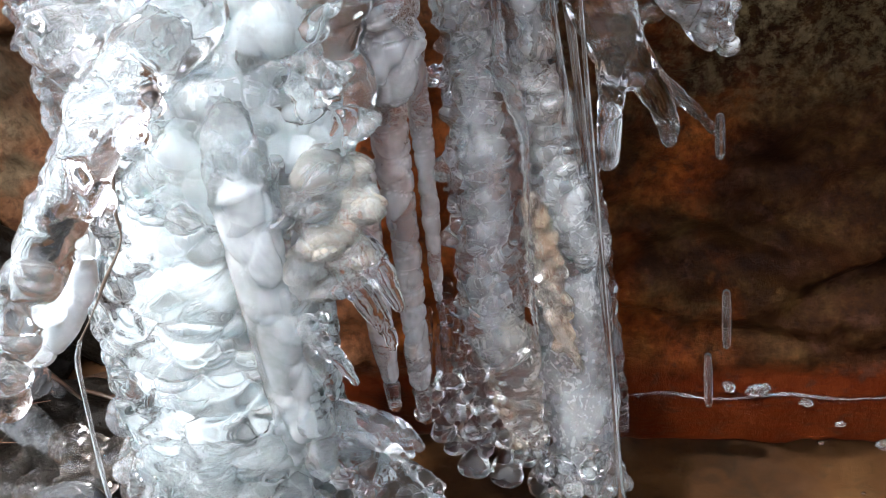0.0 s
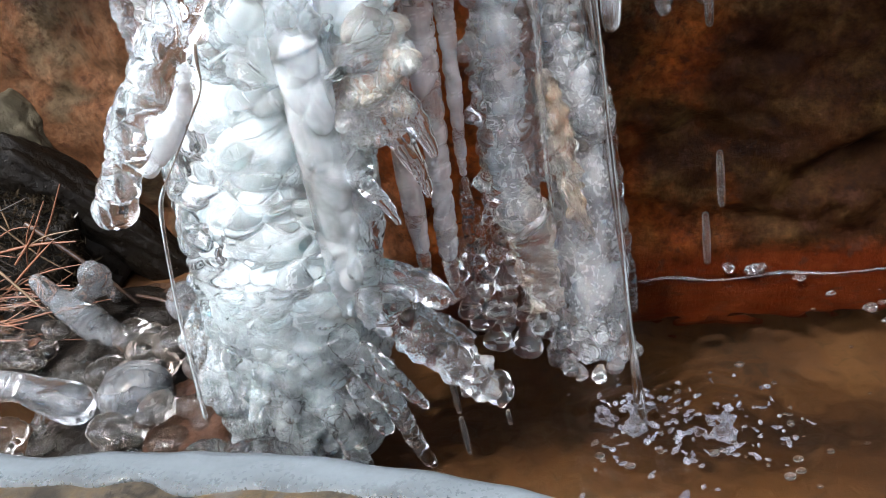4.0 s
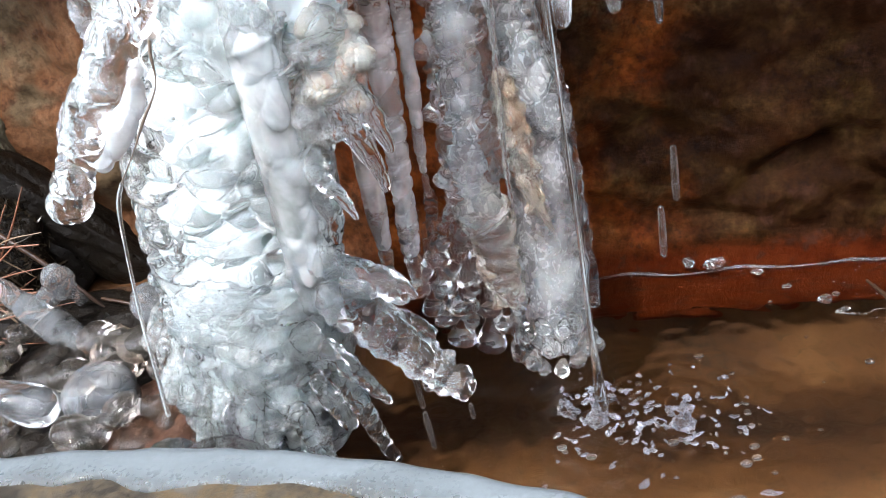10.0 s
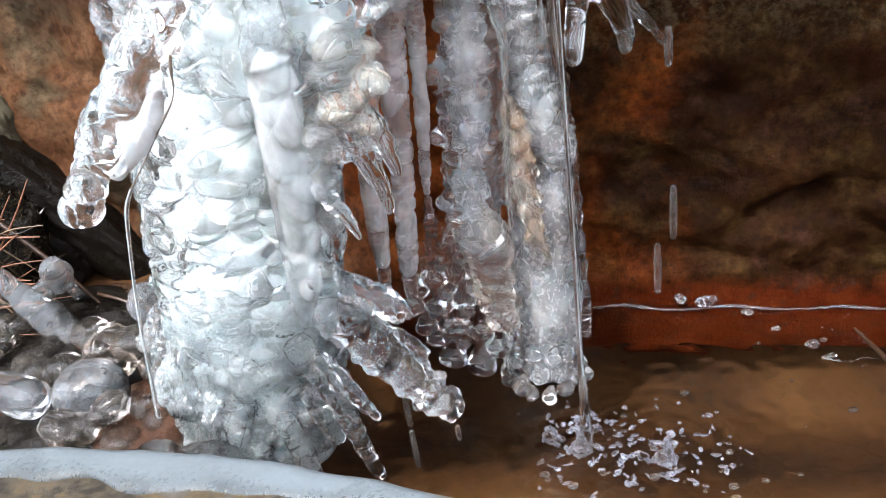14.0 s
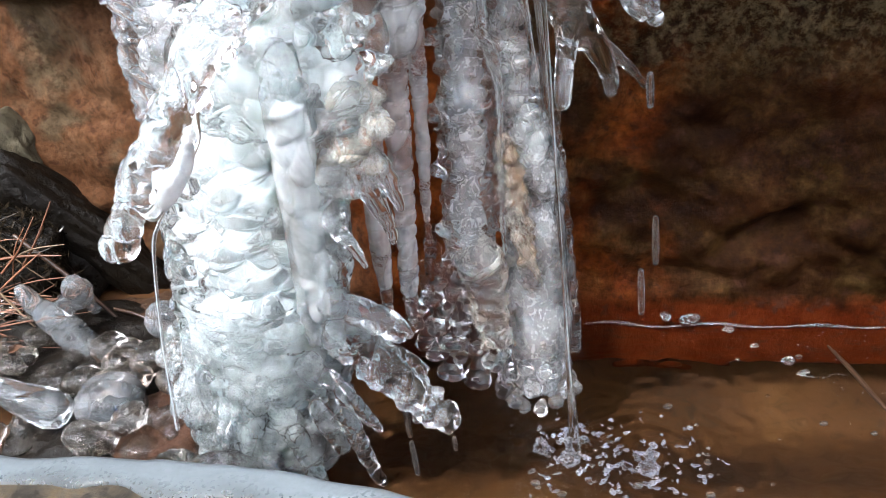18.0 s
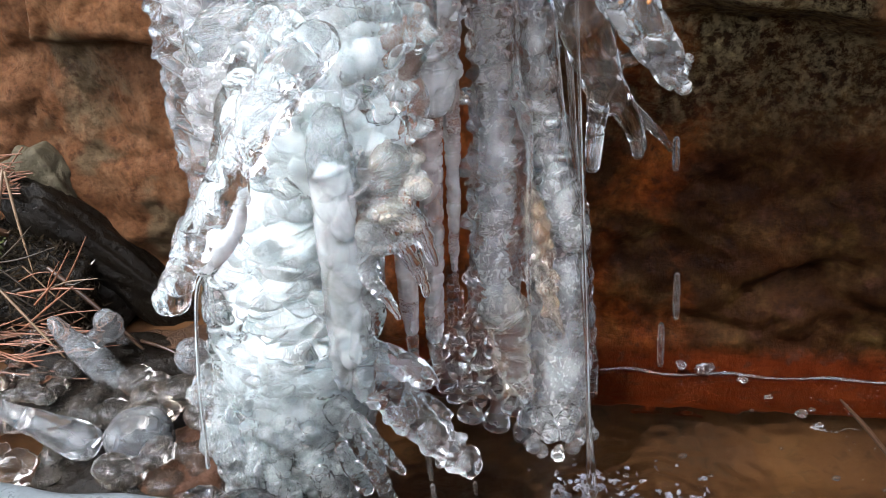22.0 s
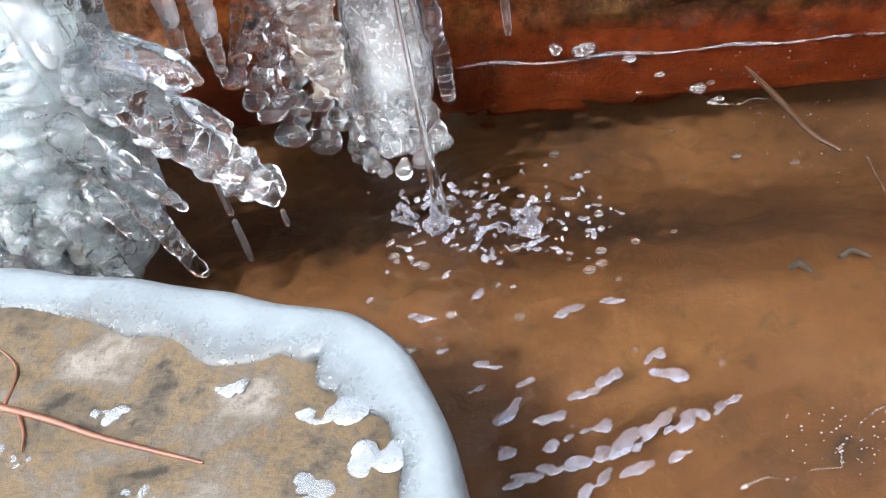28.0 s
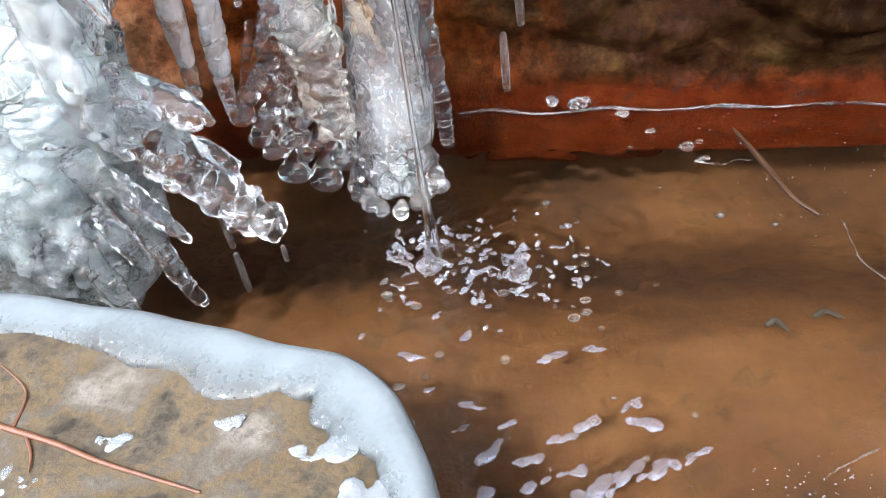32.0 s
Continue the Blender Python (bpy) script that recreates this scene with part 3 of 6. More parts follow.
tagged(put("sky_block_bank", grid_mesh("sky_block_bank", np.linspace(-4, 4, 160), np.linspace(0, 3.6, 110), bank_place), SOIL, base=(0, 0, 0)),
       "unseen dark bank added behind the camera to block low sky light", "bank", kind="structure")

DRIPS = ((0.059, 0.210), (0.024, 0.222), (-0.055, 0.222))


def water_place(x, y):
    p = np.stack([x, y, 0 * x], 1)
    z = 0.0004 * fbm(p * 25, 40, 3)
    for k, (cx, cy) in enumerate(DRIPS):
        r = np.hypot(x - cx, y - cy) + 0.003 * vnoise(p * 50, 44 + k)
        z += (0.0010, 0.0009, 0.0005)[k] * np.cos(2 * math.pi * r / 0.011) * np.exp(-r / 0.040) * (0.6 + 0.8 * vnoise(p * 60, 46 + k))
        z += 0.0010 * np.exp(-r / 0.05) * vnoise(p * np.array((150, 190, 1)), 52 + k)
    near = smoothstep(0.17, 0.09, y) * smoothstep(0.16, 0.10, x)
    z += 0.0015 * near * vnoise(np.stack([(x + 0.5 * y) * 45, (y - 0.5 * x) * 120, 0 * x], 1), 48)
    calm = smoothstep(0.20, 0.14, x - 0.25 * (y - 0.2))
    return np.stack([x, y, z * calm], 1)


water = tagged(put("water", grid_mesh("water", np.arange(-0.16, 0.55, 0.0016), np.arange(-0.2, 0.40, 0.0016), water_place), WATER, base=(0, 0, 0)),
               "clear shallow stream water rippled by falling drips", "water", kind="structure")
water.visible_shadow = False


# ---- the flat stone in front, with its rim of ice ----
def slab_edge():
    """The stone's outline, from its far western corner round to the near side."""
    return [(-0.33, 0.180), (-0.24, 0.178), (-0.192, 0.167), (-0.159, 0.162), (-0.127, 0.155), (-0.096, 0.1465), (-0.067, 0.1350), (-0.040, 0.1235), (-0.016, 0.1120), (-0.006, 0.1080), (0.0045, 0.1030),
            (0.0125, 0.0930), (0.0165, 0.0825), (0.0193, 0.0718), (0.0203, 0.0600), (0.020, 0.030), (0.005, -0.03), (-0.06, -0.09), (-0.2, -0.12), (-0.33, -0.10), (-0.36, 0.04)]


def closed(points, steps):
    p = np.array([(a, b, 0, 0) for a, b in points[-2:] + points + points[:3]])
    s = spline(p, steps)[steps * 2:steps * (2 + len(points))]
    return s[:, :2]


def slab_top(x, y):
    p = np.stack([x, y, 0 * x], 1)
    return 0.084 + 0.07 * (0.10 - y) * 0.7 - 0.10 * np.maximum(x, -0.02) * 0.3 + 0.0016 * fbm(p * 30, 70, 3)


def make_slab():
    edge = closed(slab_edge(), 16)
    centre = edge.mean(0)
    rings = [(0.02, 0)] + [(0.06 + 0.035 * k, 0) for k in range(23)] + [(0.88, -0.0005), (0.95, -0.002), (0.985, -0.006), (1.0, -0.014), (1.0, -0.05), (0.97, -0.15)]
    co = []
    for k, dz in rings:
        q = centre + (edge - centre) * k
        z = slab_top(q[:, 0], q[:, 1]) + dz
        co.append(np.column_stack([q, z]))
    n = len(edge)
    co = np.vstack(co)
    co += 0.0007 * np.stack([vnoise(co * 35, 80 + k) for k in range(3)], 1)
    faces = [(r * n + k, r * n + (k + 1) % n, (r + 1) * n + (k + 1) % n, (r + 1) * n + k) for r in range(len(rings) - 1) for k in range(n)]
    faces.append(tuple(range(n))[::-1])
    me = bpy.data.meshes.new("slab")
    me.from_pydata(co.tolist(), [], faces)
    me.polygons.foreach_set("use_smooth", np.ones(len(me.polygons), bool))
    return me


flat_stone = holder("flat_stone", (-0.1, 0.05, 0.0), "wet tan and ochre flat stone with an ice-covered edge", "stone")
put("slab", make_slab(), SLAB, flat_stone)


def make_rim():
    edge = closed(slab_edge(), 16)
    edge = edge[:16 * 15]
    bm = bmesh.new()
    d = np.gradient(edge, axis=0)
    d /= np.linalg.norm(d, axis=1, keepdims=True)
    out = np.column_stack([-d[:, 1], d[:, 0]])
    n = len(edge)
    prev = None
    for k in range(n):
        w = 0.0140 + 0.002 * math.sin(k * 0.115) + 0.001 * math.sin(k * 0.3 + 1)
        w *= 1.15 - 0.55 * smoothstep(176, 222, np.array(float(k)))
        w *= 1 + 0.22 * noise.noise(Vector((k * 0.10, 3, 0)))
        e = edge[k] + out[k] * 0.0015
        z = float(slab_top(e[:1], e[1:])[0])
        lift = 0.0003 * math.sin(k * 0.13)
        prof = [(-w, -0.0012), (-w * 0.92, 0.0006), (-w * 0.7, 0.0011), (-w * 0.4, 0.0013), (-w * 0.15, 0.0011), (0.0002, 0.0002), (0.0018, -0.0020), (0.0026, -0.009), (0.0025, -0.03), (0.0015, -0.06), (-0.004, -0.06), (-0.005, -0.02), (-w * 0.6, -0.006), (-w * 0.9, -0.006)]
        ring = [bm.verts.new((*(e + out[k] * a), float(slab_top(*(e + out[k] * a).reshape(2, 1))[0]) * (1 if a < 0 else 0) + z * (0 if a < 0 else 1) + b + lift)) for a, b in prof]
        if prev:
            for j in range(len(prof)):
                bm.faces.new((prev[j], prev[(j + 1) % len(prof)], ring[(j + 1) % len(prof)], ring[j]))
        else:
            bm.faces.new(ring)
        prev = ring
    bm.faces.new(prev[::-1])
    me = mesh_of(bm, "rim")
    # thin and clear at its inner edge, white towards the outer one
    thick = np.tile(np.array((0.0, 0.25, 0.65, 0.9, 1.0, 1.0, 1.0, 1.0, 1.0, 1.0, 1.0, 1.0, 0.5, 0.0)), n)
    co = points_of(me)
    thick = np.clip(thick + 0.12 * vnoise(co * 130, 91) * (thick < 0.95) + 0.15 * vnoise(co * 60, 92), 0, 1)
    me.attributes.new("white_edge", "FLOAT", "POINT").data.foreach_set("value", thick.astype(np.float32))
    me.polygons.foreach_set("use_smooth", np.ones(len(me.polygons), bool))
    return me


put("ice_rim", make_rim(), ICE_RIM, flat_stone, "bluish white frosted ice rim")


# ---- the great ice column ----
rng = random.Random(4)
column = holder("ice_column", (-0.1, 0.235, 0.0), "thick milky white frozen cascade with lobed shaft and clear tips", "ice column")

SHAFT = [(-0.078, 0.218, 0.215, 0.030), (-0.086, 0.217, 0.185, 0.033), (-0.094, 0.218, 0.155, 0.0345), (-0.099, 0.222, 0.122, 0.0345), (-0.103, 0.227, 0.098, 0.0345), (-0.108, 0.232, 0.070, 0.036), (-0.111, 0.236, 0.030, 0.034)]
bm = bmesh.new()
tube(bm, SHAFT, 20, 6, 0.9)
shingle(bm, SHAFT, 90, rng, (0.0060, 0.0130), (0.0045, 0.0100), (0.0036, 0.0050), 120, 0.9, 0.62, (2, 22), 0.10, 0.62)
shingle(bm, SHAFT, 90, rng, (0.0040, 0.0090), (0.0040, 0.0075), (0.0036, 0.0058), 120, 0.9, 0.48, (8, 36), 0.45, 0.82)
put("shaft", melt(bm, "shaft", 0.0007, 1, ((0.018, 0.018, 0.011, 0.0012),), 11), ICE_MILK, column, "milky ice shaft of overlapping lobes")

bm = bmesh.new()
tube(bm, [(x + 0.003, y + 0.004, z, r * 0.66) for x, y, z, r in SHAFT], 16, 6, 0.86)
shingle(bm, [(x + 0.003, y + 0.004, z, r * 0.66) for x, y, z, r in SHAFT], 34, rng, (0.006, 0.012), (0.006, 0.012), (0.003, 0.004), 120, 0.86, 0.6)
put("heart", melt(bm, "heart", 0.0016, 2, ((0.026, 0.026, 0.016, 0.0060),), 12), ICE_HEART, column, "milky heart inside the ice")

REAR = [(-0.110, 0.268, 0.42, 0.027), (-0.110, 0.258, 0.33, 0.025), (-0.112, 0.257, 0.28, 0.0235), (-0.115, 0.257, 0.24, 0.0225), (-0.119, 0.257, 0.20, 0.0200), (-0.124, 0.256, 0.14, 0.0175), (-0.126, 0.254, 0.04, 0.016)]
bm = bmesh.new()
tube(bm, REAR, 16, 6)
shingle(bm, REAR, 110, rng, (0.0080, 0.0140), (0.0034, 0.0050), (0.0030, 0.0042), 130, 1.0, 0.62, (10, 26), 0.06, 0.80)
tube(bm, [(-0.082, 0.262, 0.42, 0.018), (-0.084, 0.252, 0.32, 0.014), (-0.088, 0.248, 0.27, 0.012), (-0.096, 0.246, 0.235, 0.010)], 12, 6)
tube(bm, [(-0.070, 0.256, 0.42, 0.014), (-0.072, 0.248, 0.31, 0.0125), (-0.076, 0.240, 0.275, 0.0115), (-0.084, 0.234, 0.252, 0.009)], 12, 6)
for x, z in ((-0.092, 0.312), (-0.072, 0.290), (-0.076, 0.272), (-0.085, 0.298), (-0.097, 0.286), (-0.088, 0.276), (-0.100, 0.262), (-0.094, 0.252), (-0.104, 0.247)):
    lobe(bm, (x, 0.238, z), (-0.2, -1), (rng.uniform(0.006, 0.009), 0.005, rng.uniform(0.005, 0.008)), rng.uniform(0, 30), rng.uniform(-40, 40))
put("rear_shaft", melt(bm, "rear_shaft", 0.0009, 1, ((0.016, 0.016, 0.012, 0.0006),), 17), ICE_GREY, column, "grey ribbed rear ice shaft")

bm = bmesh.new()
tube(bm, [(x + 0.002, y + 0.001, z, r * 0.72) for x, y, z, r in REAR], 14, 6)
put("heart", melt(bm, "heart", 0.0018, 2, ((0.030, 0.030, 0.016, 0.0030),), 18), ICE_DIM, column, "grey heart inside the rear ice")

# the slanting lens of ice at the top, and the angular crown beneath it
LENS = [(-0.006, 0.220, 0.296, 0.0075), (-0.024, 0.217, 0.276, 0.0120), (-0.044, 0.212, 0.257, 0.0160), (-0.066, 0.208, 0.246, 0.0150), (-0.088, 0.206, 0.248, 0.0075), (-0.106, 0.207, 0.247, 0.0035)]
bm = bmesh.new()
tube(bm, [(0.004, 0.232, 0.335, 0.009)] + LENS, 16, 6)
for k in range(60):
    u = rng.random()
    c = spline(LENS, 10)[int(u * 49)]
    a = radians(rng.uniform(-70, 60))
    lobe(bm, (c[0], c[1] - c[3] * 0.75 * math.cos(a), c[2] + c[3] * 0.75 * math.sin(a)), (0.1, -1), (rng.uniform(0.005, 0.011), rng.uniform(0.0030, 0.0052), rng.uniform(0.004, 0.0075)), rng.uniform(-10, 30), rng.uniform(-10, 60))
put("slanting_lens", melt(bm, "slanting_lens", 0.0008, 1, ((0.024, 0.020, 0.018, 0.0012),), 21), ICE_FOOT, column, "smooth milky slanting lens of ice")
bm = bmesh.new()
for c, r, t in (((-0.058, 0.204, 0.238), (0.021, 0.017, 0.018), (0, -20, 0)), ((-0.065, 0.202, 0.218), (0.021, 0.017, 0.017), (0, 10, 0)), ((-0.052, 0.204, 0.207), (0.017, 0.014, 0.014), (0, 0, 0)), ((-0.079, 0.202, 0.206), (0.014, 0.014, 0.018), (0, 15, 0)), ((-0.040, 0.210, 0.240), (0.016, 0.012, 0.024), (0, 30, 0)), ((-0.038, 0.208, 0.215), (0.010, 0.010, 0.014), (0, 0, 0)), ((-0.070, 0.200, 0.196), (0.016, 0.014, 0.012), (0, 0, 0))):
    ball(bm, c, r, t, 3)
for k in range(64):
    x, z = rng.uniform(-0.092, -0.030), rng.uniform(0.192, 0.256)
    y = 0.188 + 7.0 * (x + 0.062) ** 2 + 0.15 * max(0, z - 0.23)
    lobe(bm, (x, y, z), (rng.uniform(-0.5, 0.5) + 8 * (x + 0.062), -1), (rng.uniform(0.005, 0.011), rng.uniform(0.003, 0.0048), rng.uniform(0.0045, 0.0085)), rng.uniform(0, 26), rng.uniform(-35, 35), 0.3)
for x, z, s in ((-0.0345, 0.2105, 1.0), (-0.040, 0.212, 1.2), (-0.037, 0.224, 0.8)):
    lobe(bm, (x, 0.194, z), (0.4, -1), (0.0075 * s, 0.005 * s, 0.0050 * s), 5, 20)
put("crown", melt(bm, "crown", 0.0007, 1, ((0.018, 0.016, 0.014, 0.0014),), 23), ICE_WHITE, column, "bulging cloudy upper ice mass")
bm = bmesh.new()
for c, r in (((-0.058, 0.206, 0.238), (0.016, 0.013, 0.014)), ((-0.065, 0.205, 0.218), (0.016, 0.013, 0.013)), ((-0.052, 0.207, 0.207), (0.012, 0.011, 0.011)), ((-0.077, 0.206, 0.204), (0.011, 0.012, 0.014)), ((-0.070, 0.203, 0.194), (0.012, 0.012, 0.011))):
    ball(bm, c, r, (0, 0, 0), 3)
put("heart", melt(bm, "heart", 0.0014, 2, ((0.020, 0.016, 0.014, 0.0026),), 25), ICE_HEART, column, "milky heart inside the crown")
# bright glassy drips that hang before the hollow above the lens
bm = bmesh.new()
tube(bm, [(-0.060, 0.240, 0.42, 0.012), (-0.063, 0.222, 0.33, 0.0075), (-0.066, 0.216, 0.298, 0.0055), (-0.066, 0.215, 0.284, 0.0068), (-0.072, 0.214, 0.268, 0.0050), (-0.077, 0.213, 0.259, 0.0028)], 12, 6)
for k in range(9):
    lobe(bm, (-0.064 - 0.008 * k / 9 + rng.uniform(-0.004, 0.004), 0.212, 0.318 - 0.006 * k), (0, -1), (rng.uniform(0.003, 0.006), 0.003, rng.uniform(0.004, 0.006)), rng.uniform(0, 30), rng.uniform(-30, 30))
put("upper_drip", melt(bm, "upper_drip", 0.0007, 1, ((0.010, 0.010, 0.010, 0.0010),), 24), ICE_CLAW, column, "bright glassy lumpy drip")
NECK = [(-0.046, 0.246, 0.42, 0.024), (-0.046, 0.232, 0.345, 0.021), (-0.047, 0.224, 0.305, 0.019), (-0.049, 0.217, 0.275, 0.017), (-0.052, 0.212, 0.252, 0.012)]
bm = bmesh.new()
tube(bm, NECK, 14, 6)
shingle(bm, NECK, 44, rng, (0.005, 0.010), (0.005, 0.009), (0.0035, 0.005), 110, 1.0, 0.5, (0, 30), 0.2, 1.0)
put("neck", melt(bm, "neck", 0.0008, 1, ((0.016, 0.016, 0.014, 0.0012), (0.008, 0.008, 0.007, 0.0006)), 27), ICE_WHITE, column, "lumpy clear neck of the ice")
bm = bmesh.new()
tube(bm, [(x, y + 0.003, z, r * 0.5) for x, y, z, r in NECK], 12, 6)
put("heart", melt(bm, "heart", 0.0016, 2, ((0.020, 0.020, 0.014, 0.0040),), 28), ICE_HEART, column, "milky heart inside the neck")
bm = bmesh.new()
tube(bm, [(-0.026, 0.246, 0.42, 0.020), (-0.028, 0.238, 0.34, 0.017), (-0.030, 0.235, 0.31, 0.014), (-0.034, 0.232, 0.290, 0.011)], 12, 6)
for k in range(12):
    lobe(bm, (rng.uniform(-0.044, -0.010), 0.224, rng.uniform(0.285, 0.330)), (0, -1), (rng.uniform(0.004, 0.008), 0.004, rng.uniform(0.005, 0.009)), rng.uniform(0, 30), rng.uniform(-30, 30))
put("upper_drip", melt(bm, "upper_drip", 0.0009, 1, ((0.012, 0.012, 0.012, 0.0010),), 26), ICE_GREY, column)

RIBBON = [(-0.0648, 0.1868, 0.201, 0.0080), (-0.0656, 0.1878, 0.188, 0.0082), (-0.0675, 0.1905, 0.169, 0.0082), (-0.0700, 0.1935, 0.148, 0.0078), (-0.0730, 0.197, 0.128, 0.0070), (-0.0770, 0.203, 0.108, 0.0055), (-0.0800, 0.208, 0.094, 0.0035)]
bm = bmesh.new()
tube(bm, RIBBON, 16, 6, 0.55)
tube(bm, [(x + r * 0.70, y - 0.0015, z, 0.0022) for x, y, z, r in RIBBON[1:]], 10, 6)
for k, z in enumerate((0.187, 0.174, 0.158, 0.139, 0.121)):
    x, y = -0.0655 - 0.13 * max(0, 0.185 - z), 0.1845 + 0.20 * (0.190 - z)
    lobe(bm, (x + (0.0018, -0.0022)[k % 2], y, z), (0, -1), (0.0052, 0.0026, 0.0130), 4, rng.uniform(-7, 7), 0.2)
tube(bm, [(-0.0715, 0.1845, 0.2005, 0.0013), (-0.0648, 0.1826, 0.2020, 0.0017), (-0.0580, 0.1845, 0.2030, 0.0013)], 10, 6)
put("flow_strip", melt(bm, "flow_strip", 0.0007, 1, ((0.012, 0.012, 0.026, 0.0007),), 29), ICE_STRIP, column, "smooth white frozen flow strip")
bm = bmesh.new()
tube(bm, [(-0.0585, 0.190, 0.172, 0.0060), (-0.0625, 0.195, 0.150, 0.0058), (-0.0665, 0.199, 0.128, 0.0060), (-0.0690, 0.202, 0.106, 0.0052), (-0.0715, 0.203, 0.090, 0.0030)], 12, 6)
for z in (0.160, 0.140, 0.122, 0.104):
    lobe(bm, (-0.0635 - 0.11 * (0.150 - z), 0.1905 + 0.12 * (0.150 - z), z), (0.3, -1), (0.0052, 0.0036, 0.0075), 8, rng.uniform(-10, 10))
put("flow_strip", melt(bm, "flow_strip", 0.0009, 1, ((0.02, 0.02, 0.012, 0.0008),), 31), ICE_WHITE, column)
bm = bmesh.new()
tube(bm, [(-0.0630, 0.1880, 0.220, 0.0062), (-0.0640, 0.1870, 0.210, 0.0078), (-0.0650, 0.1870, 0.199, 0.0076)], 12, 6, 0.55)
put("flow_strip", melt(bm, "flow_strip", 0.0008, 1, ((0.014, 0.014, 0.012, 0.0009),), 33), ICE_WHITE, column, "clearer upper end of the flow strip")

# the spur that leans out to the west, ending in a round foot
SPUR = [(-0.060, 0.180, 0.247, 0.0085), (-0.073, 0.158, 0.238, 0.0072), (-0.0835, 0.147, 0.2235, 0.0062), (-0.0925, 0.141, 0.2115, 0.0066), (-0.1010, 0.139, 0.1995, 0.0052), (-0.1065, 0.138, 0.1905, 0.0048)]
bm = bmesh.new()
tube(bm, SPUR, 14, 6)
shingle(bm, SPUR, 16, rng, (0.0035, 0.0060), (0.0050, 0.0085), (0.0025, 0.0038), 130, 1.0, 0.55, (0, 25), 0.1, 0.85)
put("west_spur", melt(bm, "west_spur", 0.0007, 1, ((0.014, 0.014, 0.012, 0.0008),), 37), ICE_CLEAR, column, "glassy leaning ice spur")
bm = bmesh.new()
tube(bm, [(-0.0850, 0.1475, 0.2130, 0.0024), (-0.0875, 0.1430, 0.2060, 0.0040), (-0.0930, 0.1405, 0.1990, 0.0042), (-0.0985, 0.1395, 0.1925, 0.0026)], 10, 6)
put("spur_edge", melt(bm, "spur_edge", 0.0007, 2, ((0.012, 0.012, 0.010, 0.0006),), 36), ICE_STRIP, column, "opaque white edge of the spur")
bm = bmesh.new()
ball(bm, (-0.1105, 0.1375, 0.1845), (0.0062, 0.0056, 0.0054), (0, 0, 0), 3)
ball(bm, (-0.1075, 0.1375, 0.1895), (0.0056, 0.0054, 0.0062), (0, 30, 0), 3)
put("spur_foot", melt(bm, "spur_foot", 0.0006, 2, ((0.010, 0.010, 0.010, 0.0004),), 38), ICE_CLEAR, column, "clear rounded spur foot")

# the stained cluster with its drooping hooks
bm = bmesh.new()
ball(bm, (-0.046, 0.198, 0.192), (0.013, 0.012, 0.013), (0, 0, 0))
tube(bm, [(-0.053, 0.202, 0.19, 0.009), (-0.058, 0.204, 0.165, 0.0075), (-0.061, 0.206, 0.14, 0.006)], 10, 5)
for x, y, z, s in ((-0.044, 0.187, 0.204, 1.1), (-0.037, 0.190, 0.191, 1.0), (-0.046, 0.186, 0.187, 1.2), (-0.054, 0.188, 0.178, 1.0), (-0.041, 0.189, 0.179, 0.9), (-0.050, 0.189, 0.170, 0.9), (-0.057, 0.192, 0.169, 0.8), (-0.058, 0.193, 0.157, 0.7), (-0.037, 0.194, 0.200, 0.8), (-0.048, 0.187, 0.196, 1.0), (-0.057, 0.196, 0.147, 0.6), (-0.043, 0.192, 0.170, 0.6)):
    lobe(bm, (x, y, z), (0.5, -1), (0.0070 * s, 0.0048 * s, 0.0058 * s), rng.uniform(5, 30), rng.uniform(-25, 25))
put("stained_cluster", melt(bm, "stained_cluster", 0.0008, 1, ((0.010, 0.010, 0.008, 0.0010),), 41), ICE_TINGE, column, "lumpy clear ice cluster with a faint ochre stain")
for pts in ([(-0.040, 0.193, 0.178, 0.0052), (-0.036, 0.192, 0.170, 0.0042), (-0.0335, 0.191, 0.162, 0.0026), (-0.0330, 0.191, 0.159, 0.0020)],
            [(-0.046, 0.192, 0.174, 0.0050), (-0.042, 0.193, 0.163, 0.0044), (-0.0390, 0.194, 0.152, 0.0030), (-0.0380, 0.195, 0.143, 0.0018)],
            [(-0.058, 0.188, 0.157, 0.0040), (-0.054, 0.186, 0.1515, 0.0030), (-0.0505, 0.185, 0.146, 0.0022), (-0.0485, 0.1845, 0.1405, 0.0016)],
            [(-0.060, 0.194, 0.150, 0.0045), (-0.0580, 0.196, 0.138, 0.0042), (-0.0600, 0.198, 0.126, 0.0024)]):
    bm = bmesh.new()
    tube(bm, pts, 10, 6)
    put("drooping_hook", melt(bm, "hook", 0.0006, 1, ((0.008, 0.008, 0.007, 0.0006),), 43), ICE_GLASS, column)

# the frayed foot: a cloudy core, tiers of lobes and clear drooping toes
FOOT = [(-0.106, 0.234, 0.088, 0.034), (-0.111, 0.236, 0.060, 0.036), (-0.115, 0.234, 0.035, 0.034), (-0.117, 0.232, 0.010, 0.026)]
bm = bmesh.new()
tube(bm, FOOT, 16, 5)
shingle(bm, FOOT, 84, rng, (0.0040, 0.0080), (0.0045, 0.0075), (0.0038, 0.0060), 118, 0.9, 0.40, (10, 40), 0.0, 0.9)
put("frayed_foot", melt(bm, "frayed_foot", 0.0007, 1, ((0.014, 0.014, 0.012, 0.0012),), 47), ICE_FOOT, column, "lobed white ice foot")
bm = bmesh.new()
tube(bm, [(x, y + 0.001, z, r * 0.78) for x, y, z, r in FOOT], 16, 5)
put("heart", melt(bm, "heart", 0.0016, 2, ((0.022, 0.022, 0.014, 0.0060),), 48), ICE_HEART, column, "milky heart inside the foot")
